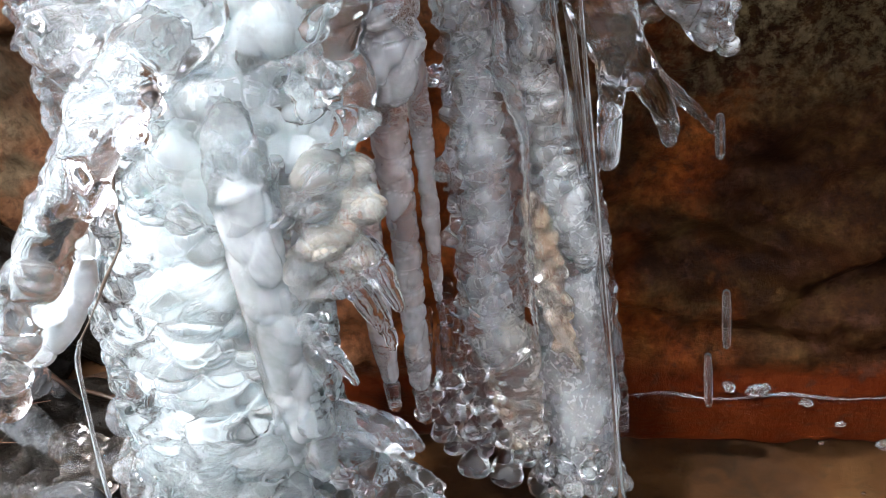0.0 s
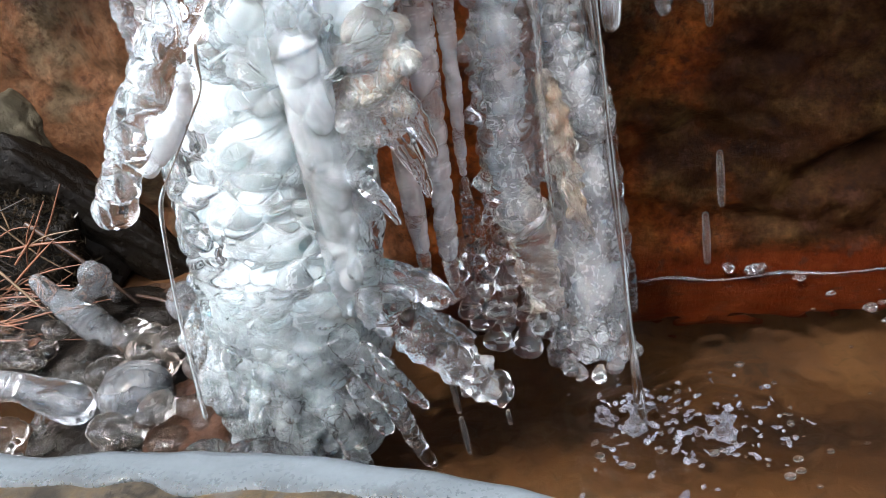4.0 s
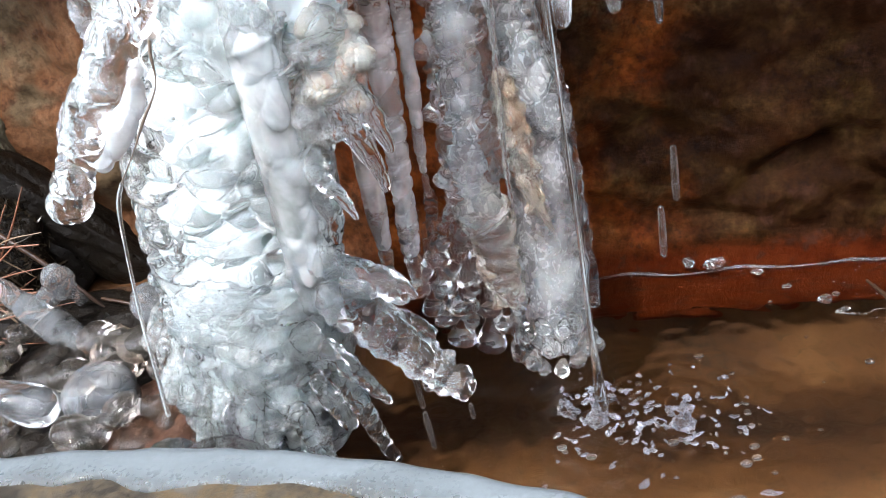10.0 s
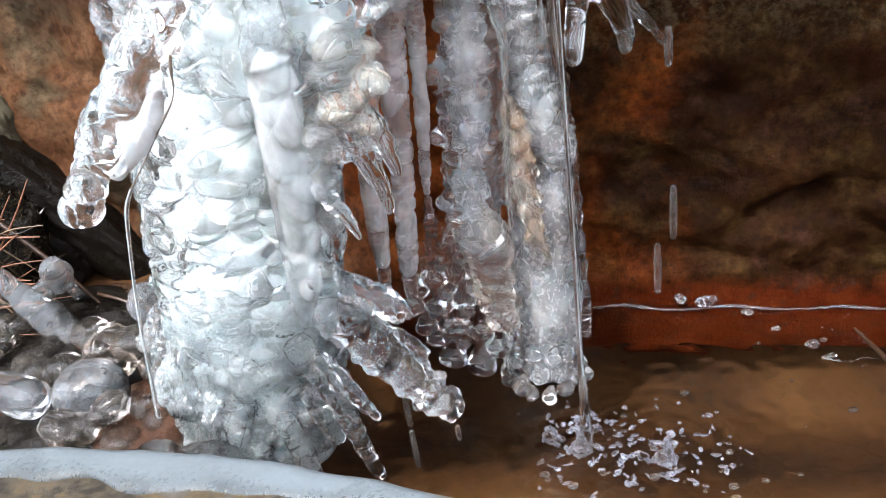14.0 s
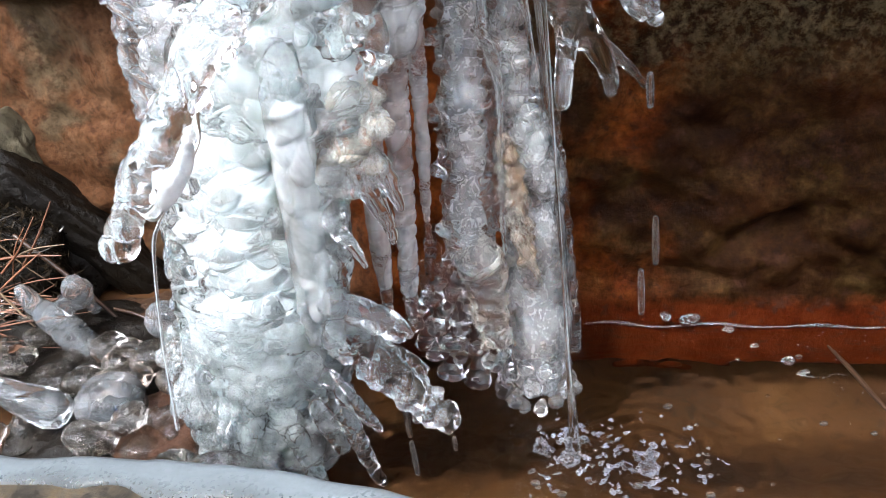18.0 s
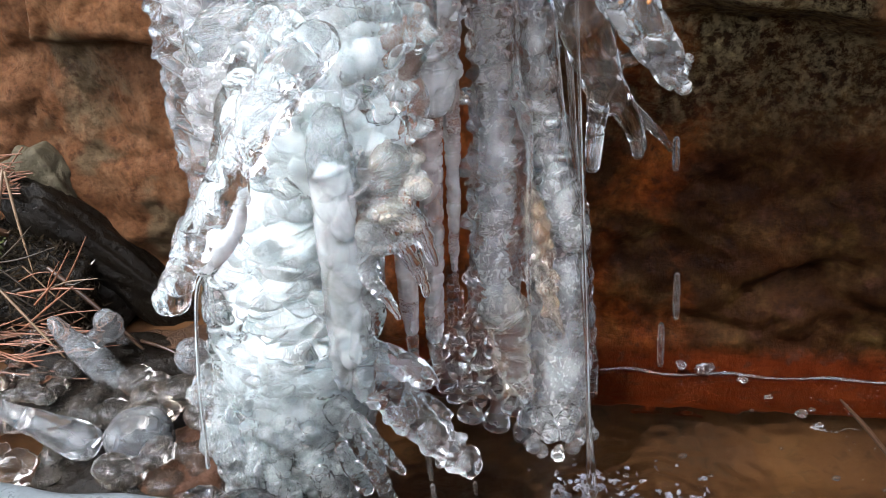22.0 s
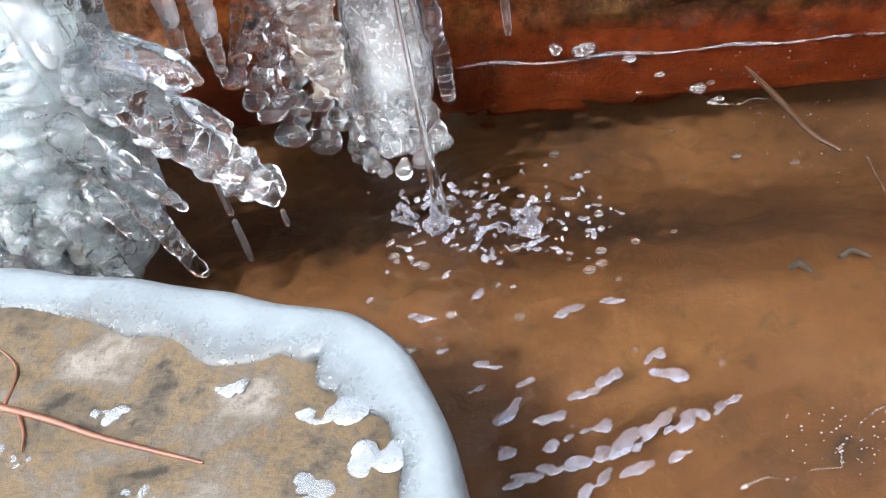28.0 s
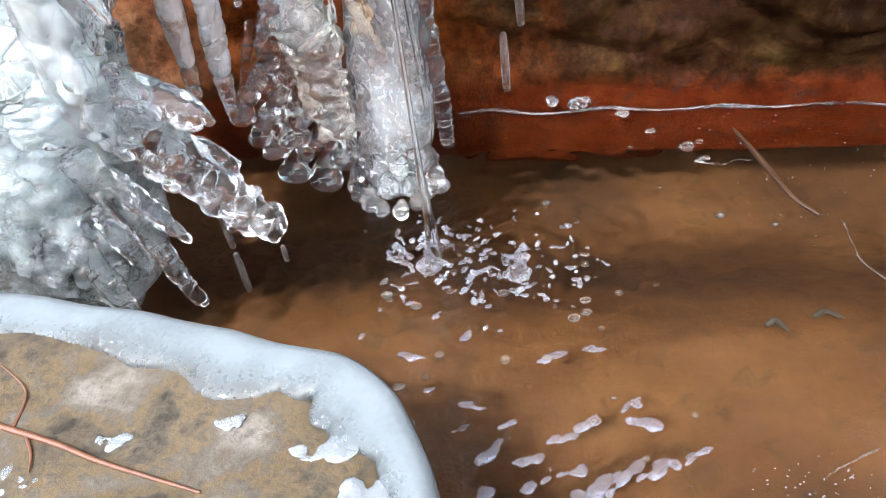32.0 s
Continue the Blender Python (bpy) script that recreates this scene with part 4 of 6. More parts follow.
for k in range(64):
    a = (0.06 + 1.0 * ((k * 0.618) % 1.0)) * math.pi
    tier = k / 64
    r0 = 0.0335 + 0.005 * rng.random() - 0.004 * (1 - tier) - 0.007 * max(0, math.cos(a))
    z = 0.006 + 0.064 * tier + rng.uniform(-0.006, 0.006) + 0.010 * max(0, math.cos(a))
    ln, w = rng.uniform(0.009, 0.019), rng.uniform(0.0030, 0.0060)
    ca, sa = math.cos(a) * 1.05, -math.sin(a) * 0.90
    x, y, side = -0.113, 0.234, rng.uniform(-0.004, 0.004)
    bm = bmesh.new()
    tube(bm, [(x + ca * r0 * 0.84, y + sa * r0 * 0.84, z + ln, w), (x + ca * r0 + side * 0.4, y + sa * r0, z + ln * 0.5, w * 1.15), (x + ca * (r0 + 0.004) + side, y + sa * (r0 + 0.004), z, w * rng.uniform(0.55, 0.95))], 10, 5)
    if k % 3 == 0:
        ball(bm, (x + ca * (r0 + 0.005) + side, y + sa * (r0 + 0.004), z + 0.001), w * 0.95)
    if k % 2:
        lobe(bm, (x + ca * r0, y + sa * r0, z + ln * 0.5), (ca, sa), (w * 1.5, w * 0.9, w * 1.3), 20, rng.uniform(-20, 20))
    put("toe", melt(bm, "toe", 0.0007, 1, ((0.008, 0.008, 0.008, 0.0007),), 600 + k), ICE_FOOT if k % 2 else ICE_CLEAR, column)

# the stout knobbly finger that reaches east over the water, and the clear icicles under it
bm = bmesh.new()
FINGER = [(-0.074, 0.213, 0.102, 0.010), (-0.066, 0.211, 0.093, 0.0095), (-0.057, 0.210, 0.080, 0.0095), (-0.049, 0.209, 0.068, 0.0090), (-0.041, 0.208, 0.057, 0.0078), (-0.034, 0.207, 0.049, 0.0058), (-0.0290, 0.206, 0.0430, 0.0032)]
tube(bm, FINGER, 12, 6)
shingle(bm, FINGER, 34, rng, (0.0034, 0.0060), (0.0034, 0.0055), (0.0028, 0.0042), 150, 1.0, 0.4, (0, 40), 0.05, 0.95)
for c, r in (((-0.043, 0.205, 0.0485), 0.0032), ((-0.0300, 0.2055, 0.0395), 0.0026), ((-0.0265, 0.2055, 0.0475), 0.0025), ((-0.032, 0.206, 0.061), 0.0030)):
    ball(bm, c, r)
tube(bm, [(-0.056, 0.212, 0.082, 0.006), (-0.045, 0.212, 0.0745, 0.0052), (-0.0375, 0.212, 0.069, 0.0034)], 10, 5)
put("east_finger", melt(bm, "east_finger", 0.0007, 1, ((0.008, 0.008, 0.007, 0.0008),), 53), ICE_CLEAR, column, "clear knobbly ice finger")
bm = bmesh.new()
tube(bm, [(-0.068, 0.215, 0.106, 0.006), (-0.060, 0.215, 0.101, 0.0060), (-0.052, 0.215, 0.0955, 0.0060), (-0.045, 0.215, 0.0905, 0.0046), (-0.0415, 0.215, 0.0865, 0.0028)], 10, 5)
for k in range(7):
    lobe(bm, (-0.066 + 0.0035 * k, 0.210, 0.104 - 0.0024 * k), (0.2, -1), (0.0036, 0.0028, 0.0036), rng.uniform(0, 40), rng.uniform(-30, 30))
put("upper_finger", melt(bm, "upper_finger", 0.0007, 1, ((0.008, 0.008, 0.007, 0.0008),), 54), ICE_CLEAR, column, "clear short ice finger")
for pts in ([(-0.084, 0.204, 0.084, 0.0062), (-0.076, 0.203, 0.064, 0.0052), (-0.071, 0.202, 0.048, 0.0044), (-0.068, 0.202, 0.032, 0.0041), (-0.0640, 0.202, 0.016, 0.0034)],
            [(-0.078, 0.206, 0.075, 0.0048), (-0.0695, 0.205, 0.061, 0.0042), (-0.0640, 0.204, 0.052, 0.0032), (-0.0600, 0.204, 0.0455, 0.0022)],
            [(-0.084, 0.202, 0.062, 0.0050), (-0.080, 0.200, 0.050, 0.0044), (-0.0770, 0.200, 0.040, 0.0034)],
            [(-0.096, 0.200, 0.05, 0.0055), (-0.092, 0.199, 0.032, 0.0048), (-0.089, 0.199, 0.016, 0.0030)]):
    bm = bmesh.new()
    tube(bm, pts, 12, 6)
    put("icicle", melt(bm, "icicle", 0.0006, 1, ((0.009, 0.009, 0.006, 0.0009),), 57), ICE_GLASS, column)


# ---- thin icicles between the columns ----
def icicle(pts, material, label, seed, lumps=0.0008, group="thin icicles", knobs=0):
    thing = holder("icicle", pts[-1][:3], label, "icicle", group)
    bm = bmesh.new()
    tube(bm, pts[:-1], 12, 7)
    if knobs:
        shingle(bm, pts[:-1], knobs, rng, (0.004, 0.007), (0.004, 0.006), (0.003, 0.0045), 150, 1.0, 0.5, (5, 25))
    put("shaft", melt(bm, "shaft", 0.0007, 1, ((0.02, 0.02, 0.007, lumps),), seed), material, thing)
    bm = bmesh.new()
    tube(bm, [tuple(0.7 * p + 0.3 * q for p, q in zip(pts[-2], pts[-1])), tuple(0.35 * p + 0.65 * q for p, q in zip(pts[-2], pts[-1])), pts[-1]], 10, 6)
    tip = put("tip", melt(bm, "tip", 0.0006, 1, ((0.02, 0.02, 0.006, lumps * 0.6),), seed + 1), ICE_CLEAR, thing, "clear dripping tip")
    bm = bmesh.new()
    x, y, z, r = pts[-1]
    ball(bm, (x, y, z - r * 0.6), (r * 0.95, r * 0.95, r * 1.2), (0, 0, 0), 3)
    smooth_put("bead", bm, DROP, tip, "hanging bead of water")
    return thing


icicle([(-0.030, 0.252, 0.42, 0.012), (-0.022, 0.244, 0.33, 0.011), (-0.018, 0.239, 0.262, 0.0072), (-0.0240, 0.238, 0.240, 0.0095), (-0.0270, 0.238, 0.218, 0.0098), (-0.0285, 0.239, 0.206, 0.0080), (-0.034, 0.241, 0.201, 0.005)], ICE_FROST, "clear lumpy icicle hanging between the two columns", 101, 0.0010, knobs=14)
icicle([(-0.0225, 0.252, 0.215, 0.0048), (-0.0235, 0.254, 0.188, 0.0040), (-0.0255, 0.254, 0.160, 0.0034), (-0.0280, 0.254, 0.134, 0.0027), (-0.0290, 0.2543, 0.119, 0.0018), (-0.0290, 0.2543, 0.108, 0.0014)], ICE_FROST, "slender grey icicle with a clear drip tip", 103, 0.0006)
icicle([(-0.031, 0.250, 0.215, 0.0080), (-0.0345, 0.252, 0.180, 0.0066), (-0.0360, 0.252, 0.150, 0.0054), (-0.0390, 0.252, 0.115, 0.0051), (-0.0420, 0.252, 0.085, 0.0046), (-0.0430, 0.252, 0.068, 0.0026)], ICE_FROST, "long grey ridged icicle", 105, 0.0009)
icicle([(-0.046, 0.244, 0.175, 0.0065), (-0.0495, 0.248, 0.137, 0.0054), (-0.0512, 0.248, 0.112, 0.0050), (-0.0520, 0.248, 0.092, 0.0036), (-0.0528, 0.248, 0.080, 0.0028)], ICE_FROST, "milky smooth icicle with a blunt tip", 107, 0.0005)

# ---- the clearer second column ----
east = holder("ice_column", (0.005, 0.268, 0.0), "tall greyish translucent ice column with ochre-stained tip", "ice column")
WEST = [(0.004, 0.264, 0.42, 0.017), (0.000, 0.260, 0.31, 0.0115), (-0.001, 0.259, 0.25, 0.0100), (-0.0035, 0.259, 0.21, 0.0102), (-0.0055, 0.259, 0.175, 0.0105), (-0.0085, 0.259, 0.145, 0.0102), (-0.0110, 0.259, 0.118, 0.0100), (-0.0105, 0.258, 0.092, 0.0100)]
bm = bmesh.new()
tube(bm, WEST, 14, 7)
tube(bm, [(0.010, 0.268, 0.42, 0.012), (0.0065, 0.263, 0.31, 0.0085), (0.0060, 0.262, 0.25, 0.0080), (0.0055, 0.262, 0.20, 0.0075), (0.0050, 0.263, 0.15, 0.0075), (0.0060, 0.265, 0.11, 0.008)], 12, 6)
shingle(bm, WEST, 78, rng, (0.0055, 0.0090), (0.0034, 0.0055), (0.0030, 0.0044), 130, 1.0, 0.55, (10, 30), 0.15, 1.0)
for x, z in ((-0.021, 0.142), (-0.0215, 0.113), (-0.020, 0.168), (-0.0205, 0.098), (-0.0165, 0.200)):
    lobe(bm, (x, 0.256, z), (-1, -0.6), (0.0050, 0.0042, 0.0046), 22, 0)
tube(bm, [(-0.017, 0.255, 0.105, 0.005), (-0.022, 0.255, 0.096, 0.0036), (-0.0265, 0.255, 0.091, 0.0018)], 8, 4)
put("west_shaft", melt(bm, "west_shaft", 0.0007, 1, ((0.016, 0.016, 0.009, 0.0010),), 111), ICE_GREY, east, "greyish ribbed ice shaft")
MIDDLE = [(0.018, 0.266, 0.42, 0.014), (0.0145, 0.262, 0.31, 0.0100), (0.0140, 0.261, 0.25, 0.0090), (0.0140, 0.260, 0.21, 0.0088), (0.0160, 0.260, 0.175, 0.0095), (0.0195, 0.260, 0.152, 0.0095), (0.0240, 0.261, 0.134, 0.0078), (0.0265, 0.262, 0.124, 0.0055)]
bm = bmesh.new()
tube(bm, MIDDLE, 14, 7)
shingle(bm, MIDDLE, 64, rng, (0.0050, 0.0085), (0.0034, 0.0060), (0.0028, 0.0042), 130, 1.0, 0.55, (8, 28), 0.15, 1.0)
put("middle_shaft", melt(bm, "middle_shaft", 0.0007, 1, ((0.016, 0.016, 0.009, 0.0010),), 113), ICE_GREY, east)
bm = bmesh.new()
tube(bm, [(x, y + 0.001, z, r * 0.66) for x, y, z, r in WEST], 10, 6)
put("heart", melt(bm, "heart", 0.0014, 2, ((0.026, 0.026, 0.020, 0.0016),), 112), ICE_DIM, east, "grey heart inside the shaft")
bm = bmesh.new()
tube(bm, [(x, y + 0.001, z, r * 0.66) for x, y, z, r in MIDDLE], 10, 6)
put("heart", melt(bm, "heart", 0.0014, 2, ((0.026, 0.026, 0.020, 0.0016),), 114), ICE_DIM, east)
LOWER = [(0.016, 0.275, 0.150, 0.012), (0.0205, 0.275, 0.118, 0.0125), (0.0200, 0.275, 0.092, 0.0148), (0.0180, 0.275, 0.062, 0.0172), (0.0160, 0.274, 0.033, 0.0178), (0.0130, 0.272, 0.014, 0.0150)]
bm = bmesh.new()
tube(bm, LOWER, 16, 6)
shingle(bm, LOWER, 16, rng, (0.0070, 0.0110), (0.0090, 0.0150), (0.0030, 0.0040), 120, 1.0, 0.85, (0, 8), 0.05, 0.9)
put("lower_shaft", melt(bm, "lower_shaft", 0.0008, 2, ((0.03, 0.03, 0.024, 0.0006),), 117), ICE_GREY, east, "smooth translucent lower shaft")
bm = bmesh.new()
tube(bm, [(x, y + 0.001, z, r * 0.72) for x, y, z, r in LOWER], 12, 6)
put("heart", melt(bm, "heart", 0.0014, 2, ((0.034, 0.034, 0.030, 0.0016),), 118), ICE_DIM, east)
TIP = [(-0.0080, 0.257, 0.096, 0.0100), (-0.0065, 0.255, 0.083, 0.0095), (-0.0065, 0.253, 0.070, 0.0080), (-0.0060, 0.251, 0.058, 0.0060), (-0.0025, 0.249, 0.048, 0.0030)]
bm = bmesh.new()
tube(bm, TIP, 14, 6)
shingle(bm, TIP, 26, rng, (0.0050, 0.0085), (0.0022, 0.0034), (0.0024, 0.0034), 130, 1.0, 0.5, (10, 25), 0.0, 0.9)
tip = put("stained_tip", melt(bm, "stained_tip", 0.0007, 1, ((0.012, 0.012, 0.008, 0.0006),), 119), ICE_BROWN, east, "ochre-stained ringed tip")
for c, r in (((-0.0010, 0.2475, 0.0455), 0.0030), ((0.0025, 0.2485, 0.0500), 0.0022)):
    bm = bmesh.new()
    ball(bm, c, r, (0, 0, 0), 3)
    put("bead", melt(bm, "bead", 0.0006, 1, ((0.006, 0.006, 0.006, 0.0004),), 120), ICE_GLASS, tip, "clear ice bead")
RIDGE = [(0.0085, 0.254, 0.152, 0.0040), (0.0095, 0.2535, 0.138, 0.0054), (0.0105, 0.253, 0.127, 0.0058), (0.0112, 0.253, 0.116, 0.0054), (0.0125, 0.252, 0.101, 0.0042), (0.0160, 0.250, 0.090, 0.0026), (0.0192, 0.249, 0.0815, 0.0012)]
bm = bmesh.new()
tube(bm, RIDGE, 10, 5)
shingle(bm, RIDGE, 16, rng, (0.0026, 0.0044), (0.0030, 0.0048), (0.0020, 0.0030), 140, 1.0, 0.4, (5, 35), 0.0, 0.75)
tube(bm, [(0.0115, 0.247, 0.122, 0.0028), (0.0150, 0.246, 0.116, 0.0018), (0.0180, 0.246, 0.1135, 0.0009)], 8, 5)
tube(bm, [(0.0100, 0.248, 0.108, 0.0032), (0.0140, 0.247, 0.098, 0.0022), (0.0178, 0.247, 0.0885, 0.0011)], 8, 5)
put("stained_ridge", melt(bm, "stained_ridge", 0.0006, 1, ((0.008, 0.008, 0.007, 0.0008),), 121), ICE_BROWN, east, "ochre-tinged lumpy ridge with sharp teeth")
bm = bmesh.new()
for k in range(34):
    a = radians(-140 + 280 * ((k * 0.618) % 1.0))
    r = rng.uniform(0.013, 0.020)
    x, y, z = 0.0135 + r * math.sin(a), 0.270 - r * 0.85 * math.cos(a), rng.uniform(-0.001, 0.026)
    lobe(bm, (x, y, z + 0.003), (math.sin(a), -math.cos(a)), (rng.uniform(0.0028, 0.0050), rng.uniform(0.0028, 0.0042), rng.uniform(0.0045, 0.0072)), rng.uniform(5, 30), rng.uniform(-20, 20))
put("lobed_foot", melt(bm, "lobed_foot", 0.0007, 1, ((0.008, 0.008, 0.008, 0.0006),), 127), ICE_CLEAR, east, "clear lobed ice foot")
# the wriggling frozen rivulet down the groove
bm = bmesh.new()
tube(bm, [(0.005, 0.249, 0.30, 0.0016), (0.006, 0.248, 0.25, 0.0014), (0.0050, 0.2475, 0.215, 0.0022), (0.0035, 0.246, 0.203, 0.0030), (0.0065, 0.2455, 0.192, 0.0032), (0.008, 0.247, 0.176, 0.0018), (0.006, 0.247, 0.150, 0.0014), (0.004, 0.2475, 0.115, 0.0014), (0.004, 0.248, 0.10, 0.001)], 8, 7)
put("frozen_rivulet", melt(bm, "frozen_rivulet", 0.0006, 1, ((0.01, 0.01, 0.005, 0.0006),), 131), ICE_CLEAR, east)

# clear lobed shells that drape the rock behind the columns
for k, (x, y, z, w, h) in enumerate(((-0.026, 0.272, 0.038, 0.0072, 0.0060), (-0.030, 0.273, 0.020, 0.0070, 0.0075), (-0.0165, 0.270, 0.017, 0.0072, 0.0095), (-0.015, 0.272, 0.034, 0.0066, 0.0060),
                                     (-0.036, 0.276, 0.030, 0.0062, 0.0060), (-0.007, 0.272, 0.024, 0.0064, 0.0075), (-0.021, 0.276, 0.050, 0.0068, 0.0056), (-0.033, 0.278, 0.047, 0.0066, 0.0056),
                                     (-0.041, 0.279, 0.036, 0.0060, 0.0066), (-0.035, 0.282, 0.060, 0.0070, 0.0060), (-0.046, 0.279, 0.048, 0.0055, 0.0066), (-0.024, 0.282, 0.062, 0.0060, 0.0056))):
    bm = bmesh.new()
    lobe(bm, (x, y, z), (-0.1, -1), (w, 0.0060, h), 22, rng.uniform(-12, 12))
    lobe(bm, (x + 0.003, y + 0.004, z + 0.005), (0.2, -1), (w * 0.9, 0.0055, h * 0.7), 15, rng.uniform(-20, 20))
    tube(bm, [(x, y + 0.002, z, w * 0.5), (x, y + 0.024, z + 0.004, w * 0.5), (x, y + 0.062, z + 0.008, w * 0.6)], 8, 4)
    tagged(put("ice_lump", melt(bm, "ice_lump", 0.0008, 1, ((0.012, 0.012, 0.008, 0.0006),), 140 + k), ICE_GLASS), "clear rounded ice lump frozen to the rust-stained rock", "ice", "ice lumps behind the columns")

# ---- the forked claw of clear ice ----
claw = holder("ice_claw", (0.03, 0.23, 0.17), "clear forked claw of ice with ochre specks, hanging from the shelf", "ice")
bm = bmesh.new()
tube(bm, [(-0.010, 0.245, 0.42, 0.020), (0.000, 0.232, 0.33, 0.015), (0.014, 0.226, 0.293, 0.0140), (0.034, 0.226, 0.258, 0.0125), (0.050, 0.228, 0.231, 0.0100), (0.060, 0.232, 0.214, 0.0075), (0.064, 0.234, 0.206, 0.0050)], 12, 6)
for c, r in (((0.061, 0.226, 0.217), 0.004), ((0.068, 0.236, 0.212), 0.0038), ((0.056, 0.222, 0.224), 0.0045), ((0.043, 0.222, 0.25), 0.008), ((0.067, 0.233, 0.203), 0.0035)):
    ball(bm, c, r)
for k in range(26):
    u = k / 26
    lobe(bm, (0.004 + 0.056 * u + rng.uniform(-0.006, 0.006), 0.217 + 0.008 * u, 0.318 - 0.104 * u + rng.uniform(-0.006, 0.006)), (rng.uniform(-0.4, 0.6), -1), (rng.uniform(0.0024, 0.0046), rng.uniform(0.0024, 0.0036), rng.uniform(0.005, 0.010)), rng.uniform(-5, 25), rng.uniform(-50, -15))
tine = put("long_tine", melt(bm, "long_tine", 0.0007, 1, ((0.010, 0.010, 0.012, 0.0015),), 151), ICE_CLAW, claw, "knobbly clear tine with ochre specks")
for k in range(9):
    u = rng.random()
    bm = bmesh.new()
    stone(bm, (0.006 + 0.046 * u + rng.uniform(-0.004, 0.004), 0.2135 + 0.005 * u, 0.300 - 0.070 * u + rng.uniform(-0.003, 0.003)), (rng.uniform(0.0006, 0.0013), 0.0007, rng.uniform(0.0006, 0.0012)), (0, 0, 0), k, 0.3, 2)
    smooth_put("speck", bm, RUST, tine, "ochre speck")
bm = bmesh.new()
tube(bm, [(0.018, 0.236, 0.285, 0.010), (0.026, 0.234, 0.255, 0.0115), (0.031, 0.233, 0.230, 0.0105), (0.036, 0.233, 0.210, 0.0085), (0.040, 0.235, 0.200, 0.0070)], 12, 6)
tube(bm, [(0.036, 0.232, 0.210, 0.0060), (0.033, 0.226, 0.196, 0.0045), (0.0305, 0.220, 0.184, 0.0034), (0.0300, 0.219, 0.179, 0.0030)], 10, 6)
tube(bm, [(0.040, 0.235, 0.204, 0.0065), (0.047, 0.237, 0.192, 0.0052), (0.051, 0.238, 0.180, 0.0040), (0.0515, 0.238, 0.174, 0.0028)], 10, 6)
tube(bm, [(0.047, 0.238, 0.196, 0.0035), (0.056, 0.240, 0.186, 0.0026), (0.0625, 0.242, 0.178, 0.0018), (0.0655, 0.2427, 0.1735, 0.0016)], 8, 6)
ball(bm, (0.046, 0.236, 0.215), (0.006, 0.005, 0.004))
put("forked_tine", melt(bm, "forked_tine", 0.0007, 1, ((0.016, 0.016, 0.014, 0.0006),), 153), ICE_GLASS, claw, "glassy forked tine")
bm = bmesh.new()
tube(bm, [(0.040, 0.25, 0.42, 0.020), (0.042, 0.243, 0.33, 0.014), (0.046, 0.240, 0.28, 0.012), (0.050, 0.238, 0.262, 0.010)], 10, 5)
for c, r in (((0.060, 0.236, 0.268), 0.005), ((0.058, 0.234, 0.290), 0.006), ((0.056, 0.236, 0.256), 0.004), ((0.064, 0.236, 0.262), 0.003), ((0.055, 0.236, 0.31), 0.008)):
    ball(bm, c, r)
for k in range(14):
    lobe(bm, (rng.uniform(0.040, 0.064), 0.232, rng.uniform(0.262, 0.325)), (rng.uniform(-0.3, 0.5), -1), (rng.uniform(0.003, 0.006), 0.0035, rng.uniform(0.004, 0.007)), rng.uniform(0, 30), rng.uniform(-40, 20))
put("rear_tine", melt(bm, "rear_tine", 0.0008, 1, ((0.010, 0.010, 0.010, 0.0015),), 157), ICE_CLAW, claw)

# ---- water running down beside the second column ----
for k, pts in enumerate(([(0.0262, 0.2215, 0.345, 0.0006), (0.0263, 0.2215, 0.25, 0.0006), (0.0262, 0.2215, 0.18, 0.0007), (0.0264, 0.2216, 0.11, 0.0008), (0.0260, 0.2216, 0.055, 0.0012), (0.0264, 0.2215, 0.022, 0.0023), (0.0263, 0.2215, -0.001, 0.0030)],
                         [(0.0205, 0.246, 0.36, 0.0008), (0.0235, 0.250, 0.26, 0.0008), (0.0265, 0.254, 0.20, 0.0010), (0.0290, 0.257, 0.150, 0.0016), (0.0300, 0.259, 0.10, 0.0012), (0.0315, 0.261, 0.05, 0.0012)],
                         [(0.0175, 0.244, 0.36, 0.0007), (0.0195, 0.247, 0.27, 0.0008), (0.0220, 0.250, 0.205, 0.0010), (0.0250, 0.253, 0.165, 0.0014)],
                         [(0.0230, 0.240, 0.36, 0.0007), (0.0245, 0.242, 0.28, 0.0007), (0.0265, 0.244, 0.20, 0.0008), (0.0275, 0.246, 0.165, 0.0007)])):
    bm = bmesh.new()
    tube(bm, pts, 8, 8)
    tagged(smooth_put("water_thread", bm, BRIGHT_WATER), "thin thread of running meltwater beside the ice column", "water thread", "meltwater threads")
icicle([(0.030, 0.285, 0.17, 0.005), (0.034, 0.295, 0.11, 0.0055), (0.037, 0.302, 0.05, 0.0048), (0.0387, 0.305, 0.012, 0.0042), (0.0387, 0.306, -0.002, 0.0036)], ICE_CLEAR, "clear wavy icicle close to the rust-stained rock", 161, 0.0012, "")


# ---- the frozen bank to the west ----
def worn(name, label, category, centre, radii, turn, material, seed, rough=0.14, boxy=0.6, group=""):
    bm = bmesh.new()
    stone(bm, centre, radii, turn, seed, rough, 5, boxy)
    return tagged(smooth_put(name, bm, material), label, category, group)


